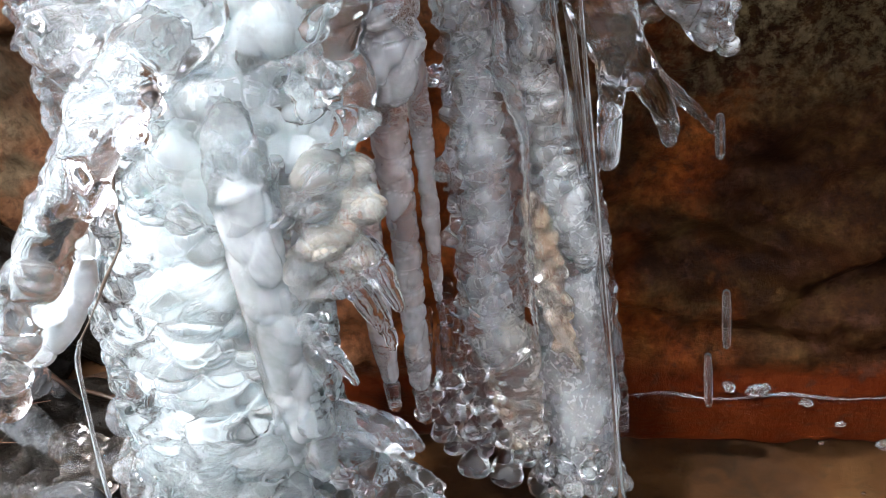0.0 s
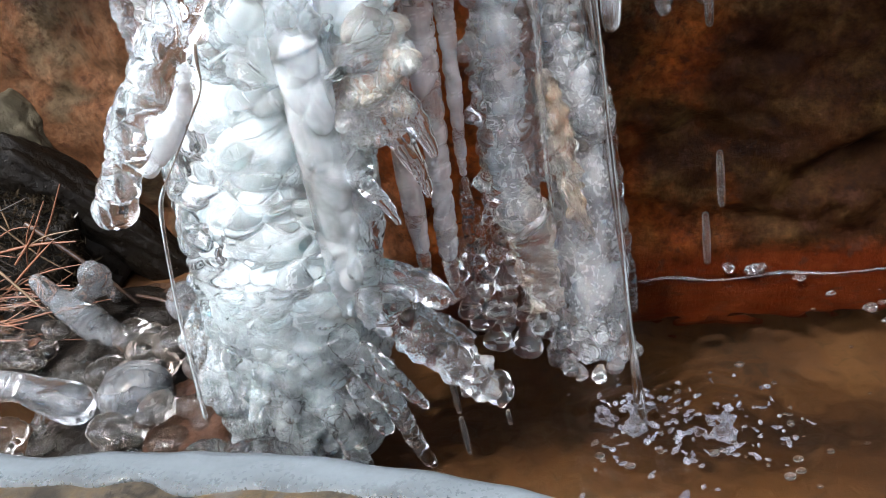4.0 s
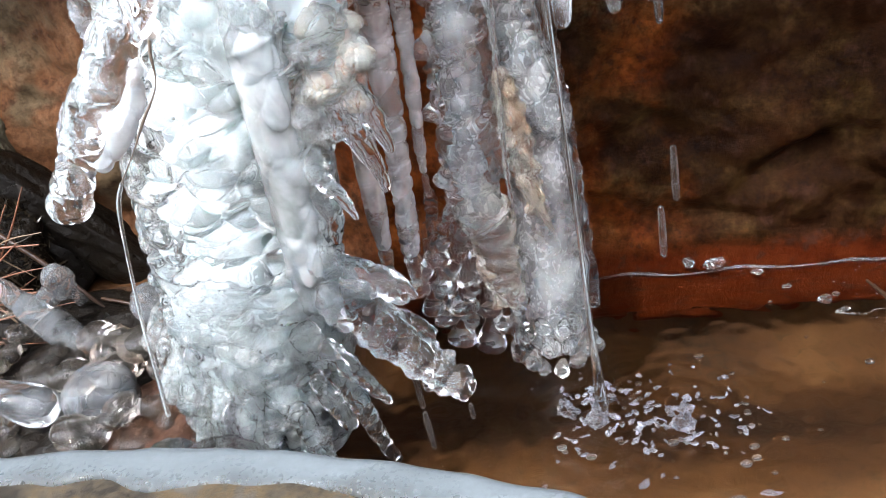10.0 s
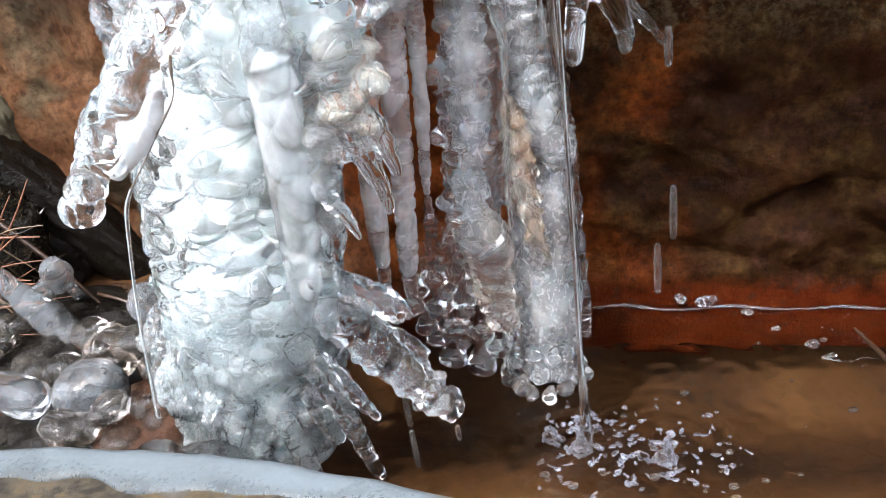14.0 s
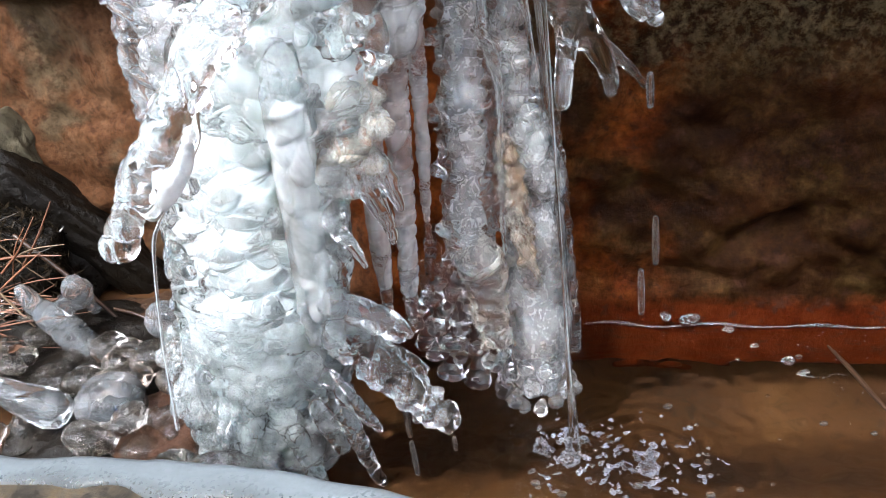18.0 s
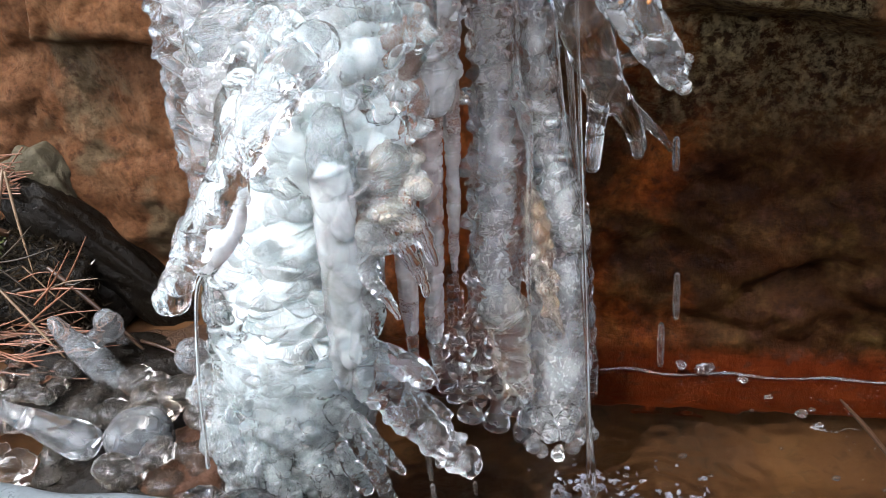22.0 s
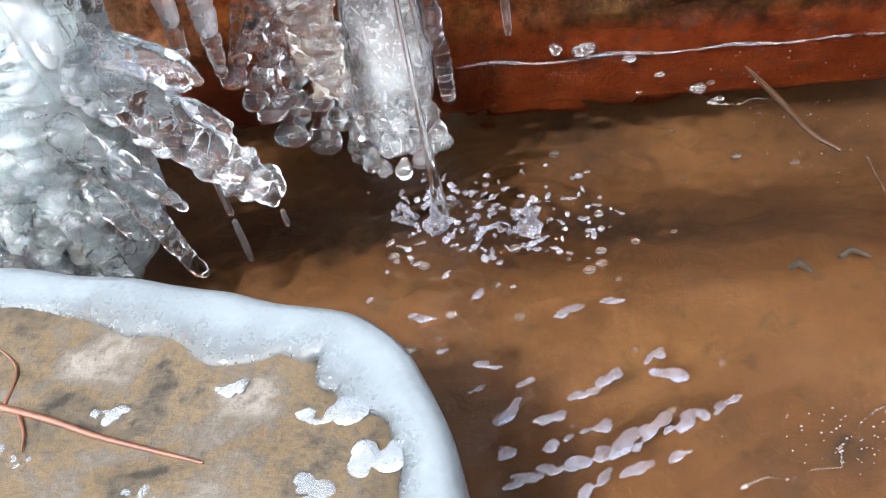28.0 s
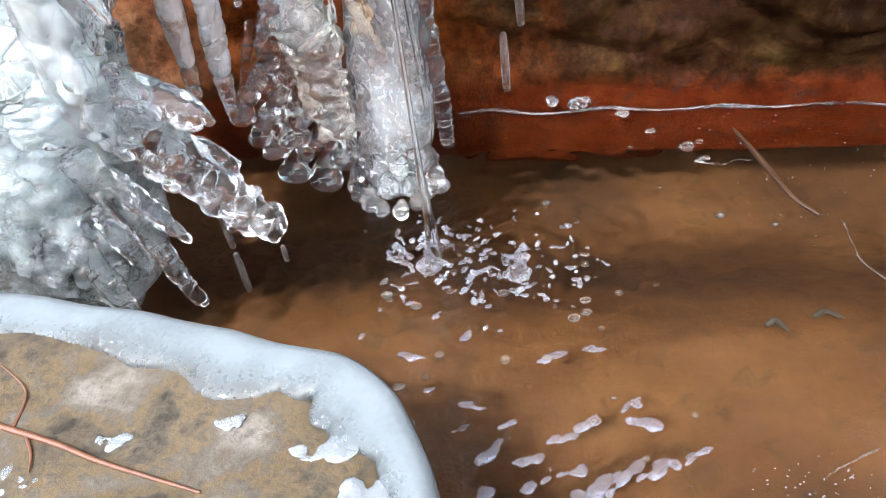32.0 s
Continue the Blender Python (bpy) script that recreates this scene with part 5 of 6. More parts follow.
worn("stone", "long dark wet stone leaning against the rock wall", "stone", (-0.250, 0.378, 0.078), (0.0165, 0.018, 0.078), (10, -31, 0), DARK, 5, 0.16, 0.6, "bank stones")
worn("stone", "pale olive weathered stone tip above the dark stone", "stone", (-0.281, 0.392, 0.128), (0.020, 0.016, 0.024), (0, -20, 0), PALE, 8, 0.16, 0.6, "bank stones")
worn("stone", "pale lichen-grey stone beside the pine needles", "stone", (-0.372, 0.415, 0.150), (0.035, 0.022, 0.030), (0, 0, 20), PALE, 12, 0.16, 0.5, "bank stones")
worn("stone", "black wet stone under the moss and needles", "stone", (-0.305, 0.362, 0.055), (0.060, 0.036, 0.058), (0, 12, 8), DARK, 15, 0.20, 0.5, "bank stones")
worn("stone", "dark bank stone beneath the ice balls", "stone", (-0.235, 0.305, 0.015), (0.075, 0.045, 0.034), (0, 8, 0), DARK, 19, 0.2, 0.5, "bank stones")
worn("stone", "rust-stained stone at the foot of the ice column", "stone", (-0.172, 0.240, 0.012), (0.034, 0.030, 0.030), (0, 0, 30), RUSTY, 22, 0.16, 0.5, "bank stones")
worn("stone", "dark wet stone half under the round ice", "stone", (-0.215, 0.232, 0.012), (0.050, 0.034, 0.030), (0, 0, -10), DARK, 25, 0.16, 0.5, "bank stones")
worn("stone", "dark wet stone behind the bank of ice", "stone", (-0.345, 0.300, 0.0), (0.070, 0.050, 0.045), (0, 0, 0), DARK, 29, 0.2, 0.5, "bank stones")

worn("stone", "dark crumbly clod of leaf mould at the rock's foot", "stone", (-0.205, 0.335, 0.004), (0.050, 0.034, 0.034), (0, 0, 10), SOIL, 33, 0.22, 0.4, "bank stones")
worn("stone", "dark crumbly clod of leaf mould under the needles", "stone", (-0.395, 0.330, 0.020), (0.080, 0.060, 0.042), (0, 0, 0), SOIL, 37, 0.22, 0.4, "bank stones")
worn("stone", "dark crumbly clod of leaf mould under the broken ice", "stone", (-0.315, 0.262, 0.004), (0.070, 0.040, 0.040), (0, 0, 15), SOIL, 41, 0.22, 0.4, "bank stones")

worn("boulder", "pale tan boulder jutting from the rock wall", "boulder", (0.194, 0.268, 0.384), (0.165, 0.060, 0.165), (0, 45, 0), TAN, 47, 0.04, 0.9, "")

# moss and black litter grown over the stone
def tuft(name, count, seed, material, centre, spread_xy, length, label, category):
    mr = random.Random(seed)
    bm = bmesh.new()
    for k in range(count):
        a, r = mr.uniform(0, 2 * math.pi), math.sqrt(mr.random())
        x, y = centre[0] + spread_xy[0] * r * math.cos(a), centre[1] + spread_xy[1] * r * math.sin(a)
        dx, dy = (x + 0.305) / 0.064, (y - 0.362) / 0.040
        z = 0.055 + 0.060 * math.sqrt(max(0.0, 1 - dx * dx - dy * dy)) + 0.0035 * noise.noise(Vector((x * 90, y * 90, 0)))
        tip = Vector((mr.uniform(-1, 1), mr.uniform(-1.4, 0.4), mr.uniform(0.0, 1.4))).normalized() * mr.uniform(*length)
        side = tip.cross(Vector((mr.random(), mr.random(), 0.3))).normalized() * 0.0006
        b0 = Vector((x, y, z))
        bm.faces.new([bm.verts.new(p) for p in (b0 - side, b0 + side, b0 + tip * 0.6 + side * 0.9, b0 + tip, b0 + tip * 0.6 - side * 0.9)])
    tagged(smooth_put(name, bm, material), label, category, kind="stuff")


tuft("moss", 2600, 12, MOSS, (-0.328, 0.342), (0.038, 0.022), (0.0025, 0.0055), "dark green moss clump on the wet stone", "moss")
tuft("litter", 2600, 14, BRACKEN, (-0.292, 0.344), (0.046, 0.024), (0.003, 0.007), "black wet leaf litter and stems on the stone", "litter")

# pine needles: a fan over the stones, two long ones hanging, a mat below
def needle(a, b, sag, material, name="pine_needle", label="dry reddish brown pine needle on the bank", r=0.00045, group="pine needles"):
    m = [(p + q) / 2 for p, q in zip(a, b)]
    bm = bmesh.new()
    tube(bm, [(*a, r), (m[0], m[1] - abs(sag) * 0.3, m[2] + sag, r), (*b, r * 0.5)], 5, 5)
    return tagged(smooth_put(name, bm, material), label, "pine needle", group)


nr = random.Random(31)
for k in range(48):
    c = Vector((-0.279 + nr.uniform(-0.012, 0.008), 0.352 + nr.uniform(-0.008, 0.02), 0.146 + nr.uniform(-0.012, 0.012)))
    ang = nr.uniform(140, 235)
    ln = nr.uniform(0.035, 0.085)
    e = c + Vector((math.cos(radians(ang)) * ln, nr.uniform(-0.02, 0.01), math.sin(radians(ang)) * ln * 0.5))
    needle(tuple(c), tuple(e), nr.uniform(-0.008, 0.010), NEEDLE)
needle((-0.272, 0.340, 0.156), (-0.291, 0.326, 0.095), 0.002, STALK, label="long pale pine needle hanging over the moss", r=0.0008)
needle((-0.271, 0.340, 0.155), (-0.268, 0.326, 0.100), 0.002, STALK, label="long pale pine needle hanging over the moss", r=0.0008)
needle((-0.300, 0.322, 0.118), (-0.256, 0.305, 0.055), 0.003, STALK, label="thick pale grass stalk lying down the bank", r=0.0009)
needle((-0.330, 0.318, 0.060), (-0.285, 0.310, 0.105), 0.002, STALK, label="pale stalk slanting across the moss", r=0.0010)
needle((-0.262, 0.332, 0.098), (-0.212, 0.322, 0.032), 0.006, BARK, label="dark brown twig lying along the dark stone", r=0.0015)
needle((-0.222, 0.330, 0.045), (-0.190, 0.318, 0.035), 0.003, BARK, label="thin dark twig above the ice balls", r=0.0012)
for k in range(60):
    c = Vector((nr.uniform(-0.37, -0.28), nr.uniform(0.29, 0.33), 0.060 + nr.uniform(-0.01, 0.014)))
    ang = nr.uniform(-25, 35)
    ln = nr.uniform(0.03, 0.07)
    e = c + Vector((math.cos(radians(ang)) * ln, nr.uniform(-0.02, 0.02), math.sin(radians(ang)) * ln * 0.5))
    needle(tuple(c), tuple(e), nr.uniform(-0.003, 0.005), NEEDLE, label="dry pine needle matted into the bank ice")

for k in range(30):
    c = Vector((nr.uniform(-0.345, -0.255), nr.uniform(0.315, 0.325), nr.uniform(0.062, 0.112)))
    ang = nr.choice((nr.uniform(-70, -30), nr.uniform(20, 60), nr.uniform(-15, 15)))
    ln = nr.uniform(0.015, 0.05)
    e = c + Vector((math.cos(radians(ang)) * ln, nr.uniform(-0.006, 0.006), math.sin(radians(ang)) * ln))
    needle(tuple(c), tuple(e), nr.uniform(-0.003, 0.004), nr.choice((NEEDLE, STALK, BRACKEN, BRACKEN)), label="dead needle caught in the wet moss", r=nr.uniform(0.0004, 0.0008))

# a curled dead leaf over the stone
bm = bmesh.new()
rows = []
for i in range(13):
    u = i / 12
    w = 0.010 * math.sin(math.pi * min(1, u * 0.97 + 0.03)) ** 0.7 + 0.0004
    c = Vector((-0.331 + 0.052 * u, 0.330 - 0.004 * math.sin(u * 5), 0.124 - 0.002 * u + 0.004 * math.sin(u * 4)))
    rows.append([bm.verts.new(c + Vector((0.001 * j, -0.6 * w * j / 2, w * (j / 2) * 0.8 + 0.0018 * abs(j)))) for j in (-2, -1, 0, 1, 2)])
for p, q in zip(rows, rows[1:]):
    for j in range(4):
        bm.faces.new((p[j], p[j + 1], q[j + 1], q[j]))
bmesh.ops.solidify(bm, geom=bm.faces[:], thickness=0.00022)
tagged(smooth_put("dead_leaf", bm, LEAF), "curled brown dead leaf lying on the stones", "leaf")

# round ice: balls and fingers grown over twigs and stones
BALLS = [((-0.193, 0.240, 0.0475), (0.0180, 0.0155, 0.0150)), ((-0.222, 0.300, 0.0765), (0.0085, 0.0075, 0.0105)), ((-0.168, 0.270, 0.072), (0.0098, 0.0090, 0.0105)),
         ((-0.178, 0.266, 0.054), (0.0140, 0.0110, 0.0090)), ((-0.196, 0.270, 0.050), (0.0120, 0.0100, 0.0080)), ((-0.163, 0.252, 0.050), (0.0110, 0.0100, 0.0090)),
         ((-0.248, 0.292, 0.056), (0.0090, 0.0070, 0.0055)), ((-0.262, 0.288, 0.056), (0.0070, 0.0060, 0.0050)), ((-0.252, 0.268, 0.056), (0.0080, 0.0060, 0.0050)),
         ((-0.283, 0.298, 0.050), (0.0070, 0.0060, 0.0050)), ((-0.198, 0.222, 0.030), (0.0120, 0.0100, 0.0080)), ((-0.178, 0.222, 0.030), (0.0120, 0.0100, 0.0080)),
         ((-0.300, 0.282, 0.050), (0.0080, 0.0060, 0.0050)), ((-0.215, 0.262, 0.046), (0.0120, 0.0100, 0.0080))]
for k, (c, r) in enumerate(BALLS):
    bm = bmesh.new()
    ball(bm, c, r, (0, nr.uniform(-15, 15), 0), 3)
    if k == 1:
        tube(bm, [(*c, 0.006), (-0.231, 0.300, 0.0690, 0.006), (-0.240, 0.300, 0.0640, 0.006)], 10, 4)
    tube(bm, [(*c, r[0] * 0.45), (c[0] - 0.004, c[1] + 0.012, c[2] - 0.012, r[0] * 0.5), (c[0] - 0.008, c[1] + 0.024, c[2] - 0.026, r[0] * 0.5)], 8, 3)
    tagged(put("ice_ball", melt(bm, "ice_ball", 0.0013, 4, ((0.03, 0.03, 0.02, 0.0010),), 200 + k), ICE_BALL if k in (0, 1, 2) else ICE_MURK), "smooth round lump of ice on the frozen bank", "ice ball", "ice balls on the bank")
FINGERS = [[(-0.272, 0.246, 0.080, 0.0028), (-0.256, 0.242, 0.069, 0.0050), (-0.237, 0.240, 0.057, 0.0088), (-0.222, 0.239, 0.0485, 0.0106)],
           [(-0.252, 0.302, 0.080, 0.0045), (-0.246, 0.300, 0.070, 0.0068), (-0.235, 0.298, 0.056, 0.0092), (-0.221, 0.292, 0.043, 0.0084)],
           [(-0.320, 0.290, 0.048, 0.0070), (-0.296, 0.282, 0.056, 0.0055), (-0.275, 0.276, 0.062, 0.0045)],
           [(-0.300, 0.258, 0.048, 0.0080), (-0.275, 0.252, 0.054, 0.0070), (-0.256, 0.250, 0.054, 0.0060)]]
for k, pts in enumerate(FINGERS):
    bm = bmesh.new()
    tube(bm, pts, 12, 6)
    mid = pts[1]
    tube(bm, [mid, (mid[0], mid[1] + 0.014, mid[2] - 0.018, mid[3]), (mid[0], mid[1] + 0.026, mid[2] - 0.036, mid[3])], 8, 3)
    tagged(put("ice_finger", melt(bm, "ice_finger", 0.0013, 3, ((0.03, 0.03, 0.03, 0.0010),), 230 + k), ICE_BALL if k in (0, 1) else ICE_MURK), "cloudy rounded finger of ice grown over twigs", "ice", "ice fingers on the bank")
# broken scraps of cloudy ice among the needles
for k in range(22):
    x, y = nr.uniform(-0.37, -0.245), nr.uniform(0.262, 0.318)
    z = 0.050 + 0.10 * max(0.0, y - 0.28) + nr.uniform(0, 0.008)
    s = nr.uniform(0.6, 1.4)
    bm = bmesh.new()
    for j in range(3):
        ball(bm, (x + nr.uniform(-0.006, 0.006) * s, y + nr.uniform(-0.003, 0.003) * s, z + nr.uniform(-0.002, 0.002)), (0.0065 * s * nr.uniform(0.5, 1.2), 0.004 * s, 0.0024 * s * nr.uniform(0.6, 1.3)), (nr.uniform(-40, 40), nr.uniform(-40, 40), nr.uniform(0, 90)))
    tube(bm, [(x, y, z, 0.003), (x, y + 0.008, z - 0.012, 0.003), (x, y + 0.012, z - 0.022, 0.003)], 7, 3)
    tagged(put("ice_scrap", melt(bm, "ice_scrap", 0.0010, 1, ((0.008, 0.008, 0.006, 0.0012),), 700 + k), ICE_MURK if k % 3 else ICE_GLASS), "jagged scrap of cloudy ice among dead needles", "ice", "ice scraps on the bank")
# glaze of ice that joins them
bm = bmesh.new()
for k in range(64):
    x = nr.uniform(-0.36, -0.15)
    y = nr.uniform(0.20, 0.30) + (0.02 if x < -0.25 else 0)
    ball(bm, (x, y, 0.035 + nr.uniform(0, 0.018) - 0.10 * max(0, x + 0.19)), (nr.uniform(0.006, 0.014), nr.uniform(0.006, 0.012), nr.uniform(0.004, 0.008)), (nr.uniform(-20, 20), nr.uniform(-20, 20), 0))
tagged(put("bank_glaze", melt(bm, "bank_glaze", 0.0012, 2, ((0.014, 0.014, 0.012, 0.0012),), 250), ICE_MURK), "glassy uneven ice glaze over stones and needles", "ice", kind="stuff")
# clear mound where the meltwater freezes at the column's foot
bm = bmesh.new()
ball(bm, (-0.130, 0.190, 0.030), (0.022, 0.016, 0.022), (0, 0, 0), 3)
ball(bm, (-0.152, 0.198, 0.032), (0.014, 0.012, 0.018), (0, 0, 0), 3)
ball(bm, (-0.105, 0.184, 0.020), (0.020, 0.014, 0.020), (0, 0, 0), 3)
tagged(put("ice_mound", melt(bm, "ice_mound", 0.0011, 2, ((0.012, 0.012, 0.010, 0.0012),), 255), ICE_GLASS), "clear crinkled mound of ice behind the flat stone", "ice")

# the frozen stem that hangs from the column
stem = holder("grass_stem", (-0.136, 0.185, 0.07), "dark frozen grass stem with a bead of meltwater running down it", "grass stem")
bm = bmesh.new()
tube(bm, [(-0.084, 0.172, 0.222, 0.0002), (-0.0880, 0.171, 0.210, 0.0005), (-0.0905, 0.172, 0.200, 0.0002), (-0.0985, 0.173, 0.190, 0.0005), (-0.1055, 0.175, 0.181, 0.0002), (-0.114, 0.177, 0.171, 0.0003)], 7, 8)
smooth_put("stem_top", bm, STEM, stem)
bm = bmesh.new()
tube(bm, [(-0.114, 0.177, 0.171, 0.0006), (-0.119, 0.180, 0.163, 0.0008), (-0.124, 0.183, 0.148, 0.0007), (-0.131, 0.185, 0.118, 0.0007), (-0.135, 0.186, 0.095, 0.0008), (-0.139, 0.187, 0.072, 0.0010)], 7, 8)
smooth_put("water_film", bm, ICE_WHITE, stem, "glassy film of running water")

# ---- on the flat stone ----
def lying(points, r0, r1):
    """A thin rod that lies on the stone through the given x, y."""
    n = len(points) - 1
    return [(x, y, float(slab_top(np.array([x]), np.array([y]))[0]) + 0.0004, r0 + (r1 - r0) * k / n) for k, (x, y) in enumerate(points)]


def stone_twig(label, stem, shoots, material):
    thing = holder("twig", (stem[0][0], stem[0][1], 0.086), label, "twig", "twigs on the flat stone")
    bm = bmesh.new()
    tube(bm, lying(stem, 0.0009, 0.0004), 7, 6)
    smooth_put("stem", bm, material, thing)
    for sh in shoots:
        bm = bmesh.new()
        tube(bm, lying(sh, 0.0005, 0.0002), 6, 6)
        smooth_put("shoot", bm, material, thing)


stone_twig("orange-brown twig frozen onto the flat stone", [(-0.080, 0.0980), (-0.0625, 0.0895), (-0.051, 0.0830), (-0.0385, 0.0767), (-0.026, 0.0705)], [[(-0.074, 0.0955), (-0.0735, 0.104), (-0.0762, 0.1099), (-0.0845, 0.1180)], [(-0.070, 0.093), (-0.067, 0.087), (-0.066, 0.082)]], TWIG)
stone_twig("dark red twig with side shoots on the flat stone", [(-0.172, 0.109), (-0.1437, 0.1004), (-0.1283, 0.0949), (-0.1071, 0.0881), (-0.094, 0.084)], [[(-0.1271, 0.0945), (-0.134, 0.1040), (-0.1454, 0.1134)], [(-0.1063, 0.0884), (-0.113, 0.099), (-0.1224, 0.1130)]], TWIG)
pr = random.Random(77)
# ice flakes whose painted white is reflected sky
for k in range(26):
    x, y = ((-0.072, 0.081, 1.6), (-0.049, 0.088, 0.8), (-0.040, 0.064, 1.5), (0.000, 0.078, 1.3), (-0.058, 0.060, 1.2), (-0.008, 0.059, 1.8), (0.012, 0.066, 1.5), (-0.034, 0.055, 1.4), (-0.022, 0.089, 0.7), (0.008, 0.080, 0.7))[k][:2] if k < 10 else (pr.uniform(-0.11, 0.008), pr.uniform(0.045, 0.072))
    s = (1.6, 0.8, 1.5, 1.3, 1.2, 1.8, 1.5, 1.4, 0.7, 0.7)[k] if k < 10 else pr.uniform(0.4, 1.5)
    bm = bmesh.new()
    z = float(slab_top(np.array([x]), np.array([y]))[0])
    for j in range(9):
        ball(bm, (x + pr.uniform(-0.005, 0.005) * s, y + pr.uniform(-0.0016, 0.0016) * s, z - 0.0004), (0.0027 * s * pr.uniform(0.4, 1.2), 0.0016 * s * pr.uniform(0.4, 1.4), 0.0007), (0, 0, pr.uniform(-35, 20)))
    tagged(put("ice_flake", melt(bm, "ice_flake", 0.0004, 2, ((0.006, 0.005, 0.006, 0.0002),), 300 + k), PATCH), "thin flake of wet ice, painted white for the sky it reflects", "ice", "ice flakes on the flat stone")

# ---- the pool's edge: a thin clear ice sheet against the wall ----
bm = bmesh.new()
line = [(x, float(wall_line(np.array([x]))[0]) - 0.0025, 0.0008) for x in np.linspace(0.046, 0.30, 15)]
tube(bm, [(a, b + 0.002 * math.sin(k * 2.1), c + 0.0006 * math.sin(k * 1.7), 0.0007 + 0.0004 * math.sin(k * 1.1) ** 2) for k, (a, b, c) in enumerate(line)], 6, 6)
tagged(put("ice_line", melt(bm, "ice_line", 0.0005, 1, ((0.004, 0.004, 0.003, 0.0006),), 320), ICE_CLEAR), "thin bright line of ice along the waterline", "ice")
for k, (c, r) in enumerate((((0.1439, 0.2723, 0.001), (0.0045, 0.0035, 0.0025)), ((0.150, 0.262, 0.001), (0.0040, 0.003, 0.002)), ((0.1035, 0.311, 0.006), (0.006, 0.004, 0.004)), ((0.092, 0.315, 0.007), (0.004, 0.003, 0.004)),
                            ((0.122, 0.302, 0.003), (0.0035, 0.003, 0.002)), ((0.133, 0.288, 0.001), (0.003, 0.0025, 0.0015)))):
    bm = bmesh.new()
    for j in range(3):
        ball(bm, (c[0] + pr.uniform(-0.5, 0.5) * r[0], c[1] + pr.uniform(-0.3, 0.3) * r[1], c[2]), tuple(a * pr.uniform(0.6, 0.9) for a in r))
    tagged(put("ice_bit", melt(bm, "ice_bit", 0.0006, 2, ((0.004, 0.004, 0.004, 0.0010),), 330 + k), ICE_CLEAR), "small clear lump of ice at the pool's edge", "ice", "ice bits at the waterline")
# broken rim of the sheet, and white crumbs put in for its sparkles
for k, pts in enumerate(([(0.146, 0.262, 0.0), (0.156, 0.257, 0.0), (0.164, 0.259, 0.0), (0.170, 0.257, 0.0)],
                         [(0.183, 0.217, 0.0), (0.190, 0.214, 0.0), (0.188, 0.198, 0.0), (0.189, 0.185, 0.0), (0.20, 0.165, 0.0)],
                         [(0.096, 0.088, 0.0), (0.103, 0.090, 0.0), (0.110, 0.0885, 0.0), (0.117, 0.090, 0.0), (0.125, 0.089, 0.0)], [(0.125, 0.089, 0.0), (0.128, 0.095, 0.0), (0.132, 0.098, 0.0), (0.139, 0.103, 0.0), (0.149, 0.107, 0.0), (0.160, 0.110, 0.0)])):
    bm = bmesh.new()
    tube(bm, [(a + pr.uniform(-0.001, 0.001), b, 0.0002, pr.uniform(0.0002, 0.0006)) for a, b, c in pts], 6, 8)
    tagged(put("ice_edge", melt(bm, "ice_edge", 0.00045, 1, ((0.003, 0.003, 0.003, 0.0007),), 350 + k), ICE_CLEAR), "crinkled broken edge of a thin ice sheet", "ice", "ice sheet edges")
bm = bmesh.new()
for k in range(150):
    x = 0.155 + 0.15 * pr.random()
    y = 0.285 - 0.5 * (x - 0.155) - 0.10 * pr.random() ** 2 + (0.02 if pr.random() < 0.5 else 0)
    ball(bm, (x, y, 0.0006), pr.uniform(0.00015, 0.0005), sub=1)
for k in range(70):
    x, y = pr.gauss(0.134, 0.013), pr.gauss(0.097, 0.006)
    ball(bm, (x, y, 0.0004), (pr.uniform(0.0002, 0.0005), pr.uniform(0.0002, 0.0004), 0.0003), sub=1)
tagged(smooth_put("sparkle_crumbs", bm, FROTH_GLINT), "tiny white crumbs standing for sparkles in the ice sheet", "frost", kind="stuff")

# sunken sticks and leaf bits on the bed
for k, (a, b, r) in enumerate((((0.1550, 0.187, -0.042), (0.1610, 0.183, -0.042), 0.0016), ((0.1750, 0.188, -0.043), (0.1840, 0.185, -0.043), 0.0014))):
    bm = bmesh.new()
    tube(bm, [(*a, r), ((a[0] + b[0]) / 2, (a[1] + b[1]) / 2 + 0.003, (a[2] + b[2]) / 2, r), (*b, r * 0.6)], 7, 6)
    tagged(smooth_put("sunken_twig", bm, SUNK), "brown twig lying in the clear shallow water", "twig", "sunken twigs")

bm = bmesh.new()
tube(bm, [(0.1695, 0.281, 0.0006, 0.0006), (0.1728, 0.259, 0.0008, 0.0013), (0.1762, 0.231, 0.0006, 0.0011), (0.1822, 0.217, 0.0006, 0.0006)], 8, 7)
tagged(smooth_put("sunken_twig", bm, BARK), "dark reddish twig frozen into the thin ice sheet", "twig", "sunken twigs")

# ---- falling drops, splashes and bubbles ----
def drop(x, y, z, r, stretch):
    bm = bmesh.new()
    tube(bm, [(x, y, z + r * stretch, r * 0.8), (x, y, z + r * stretch * 0.4, r), (x, y, z - r * stretch * 0.5, r), (x, y, z - r * stretch, r * 0.85)], 12, 4)
    return tagged(smooth_put("water_drop", bm, BRIGHT_WATER), "falling clear drop of meltwater drawn out by its speed", "water drop", "falling drops")


for x, z, st in ((0.0670, 0.172, 4.0), (0.0690, 0.103, 7.0), (0.0625, 0.077, 7.0)):
    drop(x, 0.240, z, 0.0016, st)
for z in (0.040, 0.016):
    drop(-0.049, 0.214, z, 0.0014, 7.0)
drop(-0.0285, 0.206, 0.030, 0.0011, 3.0)

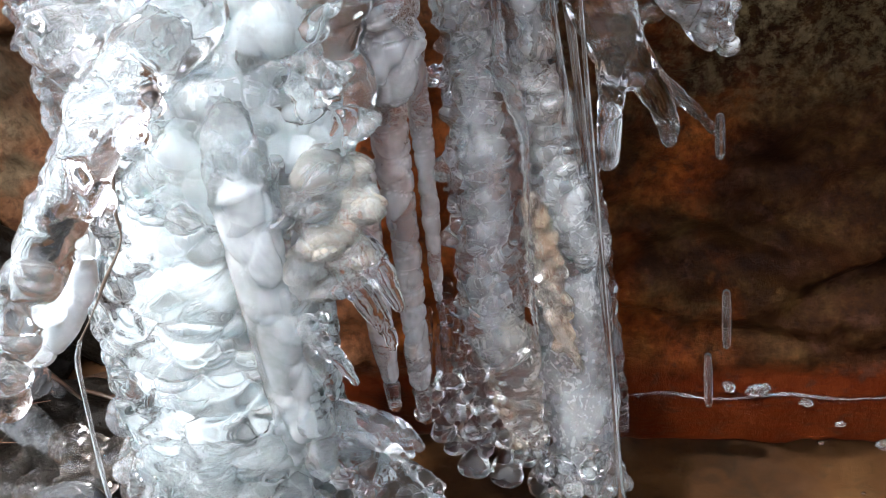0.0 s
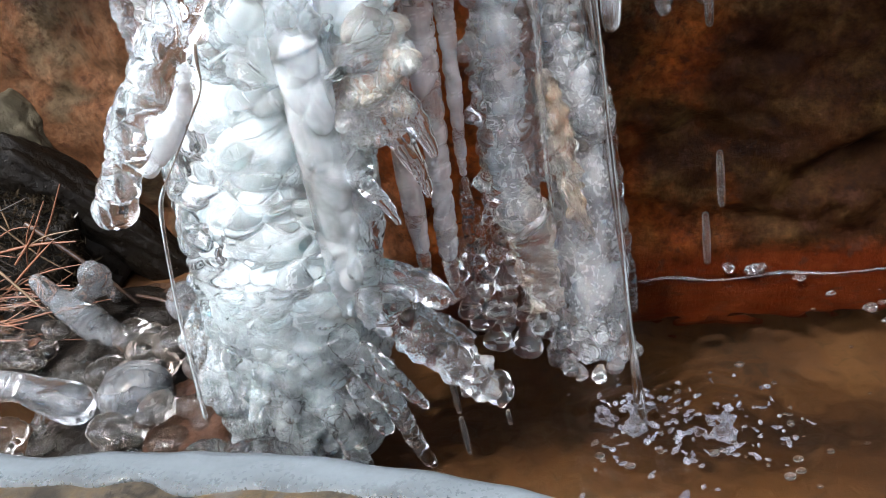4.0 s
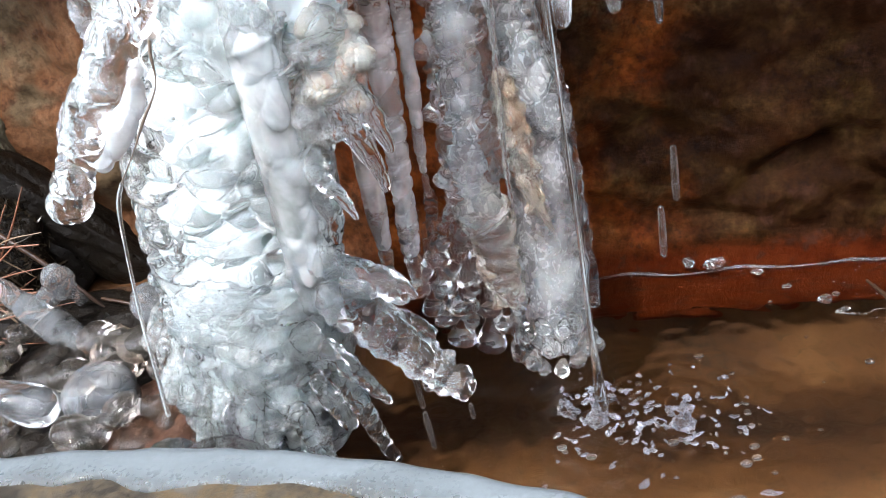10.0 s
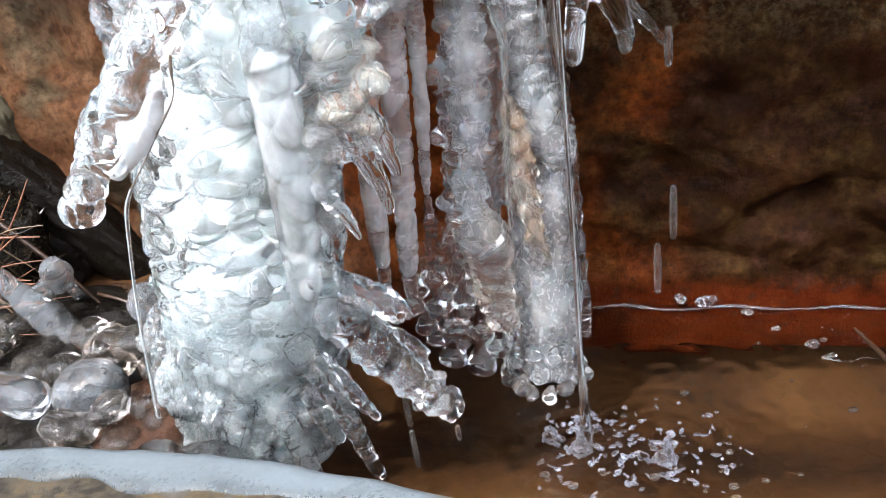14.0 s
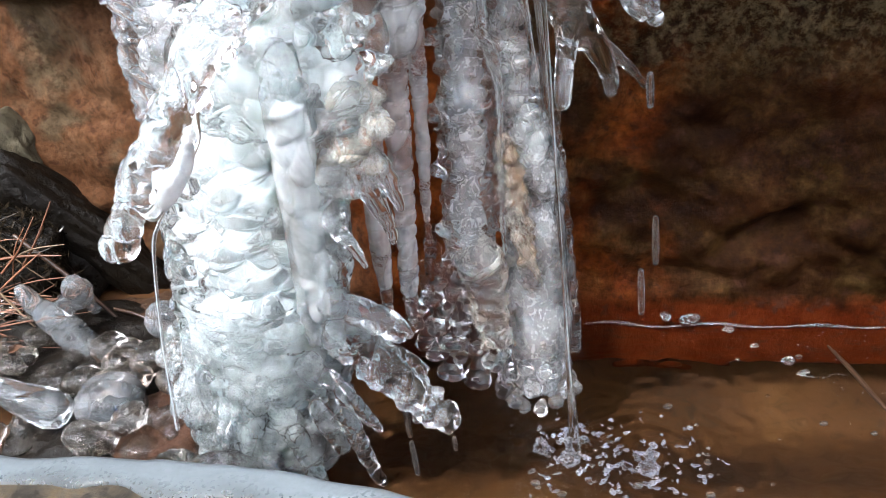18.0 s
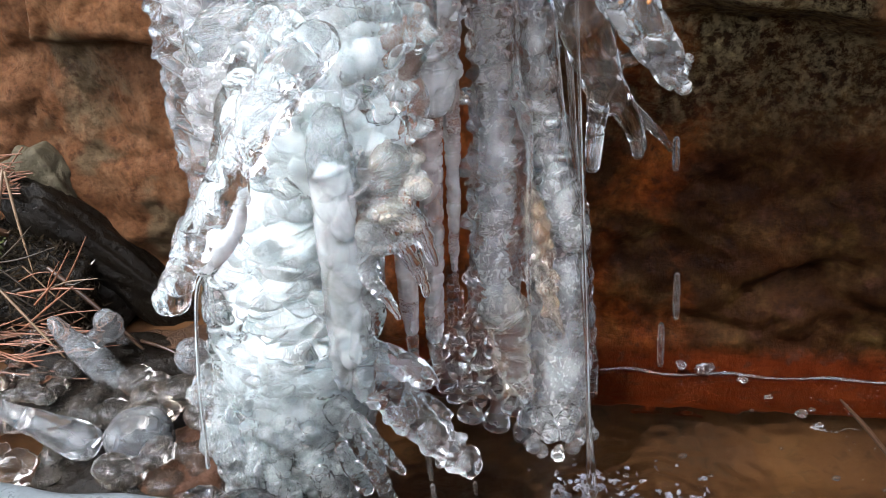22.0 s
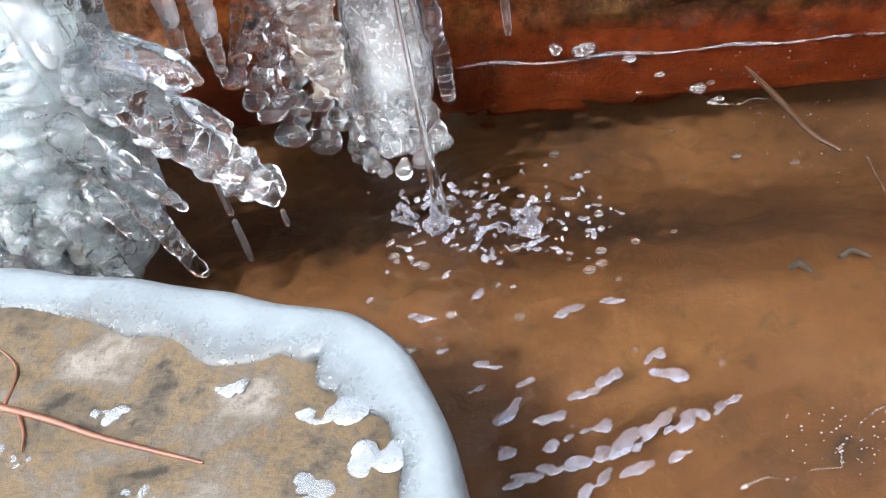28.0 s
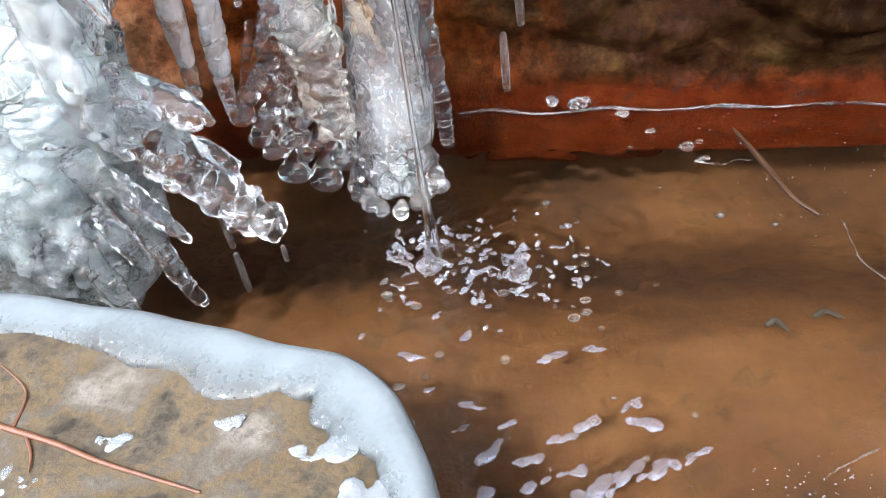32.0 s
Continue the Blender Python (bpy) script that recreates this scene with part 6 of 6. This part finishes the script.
for k, (cx, cy) in enumerate(DRIPS[:2]):
    bm = bmesh.new()
    for j in range(70):
        a, r = pr.uniform(0, 2 * math.pi), 0.003 + 0.032 * pr.random() ** 1.2
        x, y = cx + r * math.cos(a), cy + r * math.sin(a)
        h = pr.uniform(-0.0003, 0.0006) if j % 3 else pr.uniform(0.002, 0.012) * (1 - r / 0.045)
        ball(bm, (x, y, h), (pr.uniform(0.0006, 0.0030), pr.uniform(0.0006, 0.0020), pr.uniform(0.0005, 0.0011)), (0, pr.uniform(-40, 40), pr.uniform(0, 180)))
        if j % 12 == 0 and r < 0.018:
            tube(bm, [(cx + 0.7 * r * math.cos(a), cy + 0.7 * r * math.sin(a), 0.0, 0.0016), (x, y, 0.003, 0.0010), (x + 0.001 * math.cos(a), y + 0.001 * math.sin(a), 0.007, 0.0008)], 7, 3)
    tube(bm, [(cx, cy, -0.002, 0.006), (cx, cy, 0.001, 0.0034), (cx, cy, 0.007, 0.0018), (cx + 0.001, cy, 0.011, 0.0013)], 8, 4)
    tagged(put("water_splash", melt(bm, "water_splash", 0.0005, 1, ((0.004, 0.004, 0.004, 0.0010),), 380 + k), FROTH), "broken splash of water where drips hit the pool", "splash", "splashes in the pool")
for k in range(52):
    cx, cy = DRIPS[k % 2]
    a = pr.uniform(-2.6, 0.9)
    r = 0.012 + 0.11 * pr.random() ** 1.6
    x, y = cx + r * math.cos(a), cy + r * math.sin(a) * 0.9
    if y > 0.285 or (x < 0.02 and y < 0.14):
        continue
    s = pr.uniform(0.0005, 0.0019)
    bm = bmesh.new()
    bmesh.ops.create_uvsphere(bm, u_segments=12, v_segments=8, radius=s, matrix=Matrix.Translation((x, y, 0.0002)) @ Matrix.Diagonal((pr.uniform(1, 1.5), 1, 0.75, 1)))
    tagged(smooth_put("water_bubble", bm, BRIGHT_WATER), "small clear bubble floating on the pool", "bubble", "bubbles on the pool")

# pale flecks standing for sky mirrored in the ripples, and for froth by the splashes
def fleck(x, y, s, turn, long):
    c, sn = math.cos(radians(turn)), math.sin(radians(turn))
    bm = bmesh.new()
    for j in range(2 + int(3 * long)):
        a, b0 = pr.uniform(-0.0030, 0.0030) * s * long, pr.uniform(-0.0010, 0.0010) * s
        ball(bm, (x + a * c - b0 * sn, y + a * sn + b0 * c, 0.0005), (0.0023 * s * pr.uniform(0.6, 1.3), 0.0012 * s * pr.uniform(0.6, 1.3), 0.0005), (0, 0, turn + pr.uniform(-18, 18)), 2)
    tagged(put("froth_fleck", melt(bm, "froth_fleck", 0.0004, 2, ((0.005, 0.004, 0.003, 0.0003),), 420 + int(1e5 * x) % 97), FROTH_GLINT), "pale bluish fleck standing for reflected sky and froth on the pool", "froth", "froth on the pool")


# streaks laid where ripples would mirror the sky
for x, y, s, long in ((0.036, 0.1040, 1.4, 1.2), (0.046, 0.1050, 1.6, 1.3), (0.057, 0.1062, 1.7, 1.4), (0.067, 0.1075, 1.7, 1.3), (0.077, 0.1100, 1.6, 1.4), (0.088, 0.1122, 1.5, 1.3), (0.097, 0.1150, 1.2, 1.2), (0.105, 0.1172, 0.9, 1.0), (0.050, 0.1130, 1.3, 1.0), (0.062, 0.1150, 1.2, 1.0),
                      (0.072, 0.1005, 1.4, 1.3), (0.084, 0.1020, 1.2, 1.2), (0.033, 0.1130, 1.4, 1.0), (0.058, 0.0975, 1.4, 1.3)):
    fleck(x, y + pr.uniform(-0.001, 0.001), s, 18 + pr.uniform(-14, 14), long)
for x, y, s in ((0.087, 0.138, 1.5), (0.089, 0.130, 1.8), (0.071, 0.132, 1.6), (0.033, 0.147, 1.3), (0.037, 0.128, 1.8), (0.061, 0.129, 1.3), (0.012, 0.173, 1.5), (0.063, 0.164, 1.4), (0.079, 0.164, 1.2), (0.033, 0.178, 1.0), (-0.005, 0.186, 0.8), (0.018, 0.156, 0.8), (0.044, 0.137, 1.0), (0.050, 0.122, 1.5), (0.028, 0.138, 0.9)):
    fleck(x, y, s, pr.uniform(-20, 50), 0.9)
# churned up round the places where the drips fall
for k in range(44):
    cx, cy = ((0.030, 0.215), (0.052, 0.200), (0.060, 0.205))[k % 3]
    fleck(cx + 0.014 * pr.gauss(0, 1), cy + 0.012 * pr.gauss(0, 1), pr.uniform(0.25, 0.9), pr.uniform(-60, 60), 0.8)
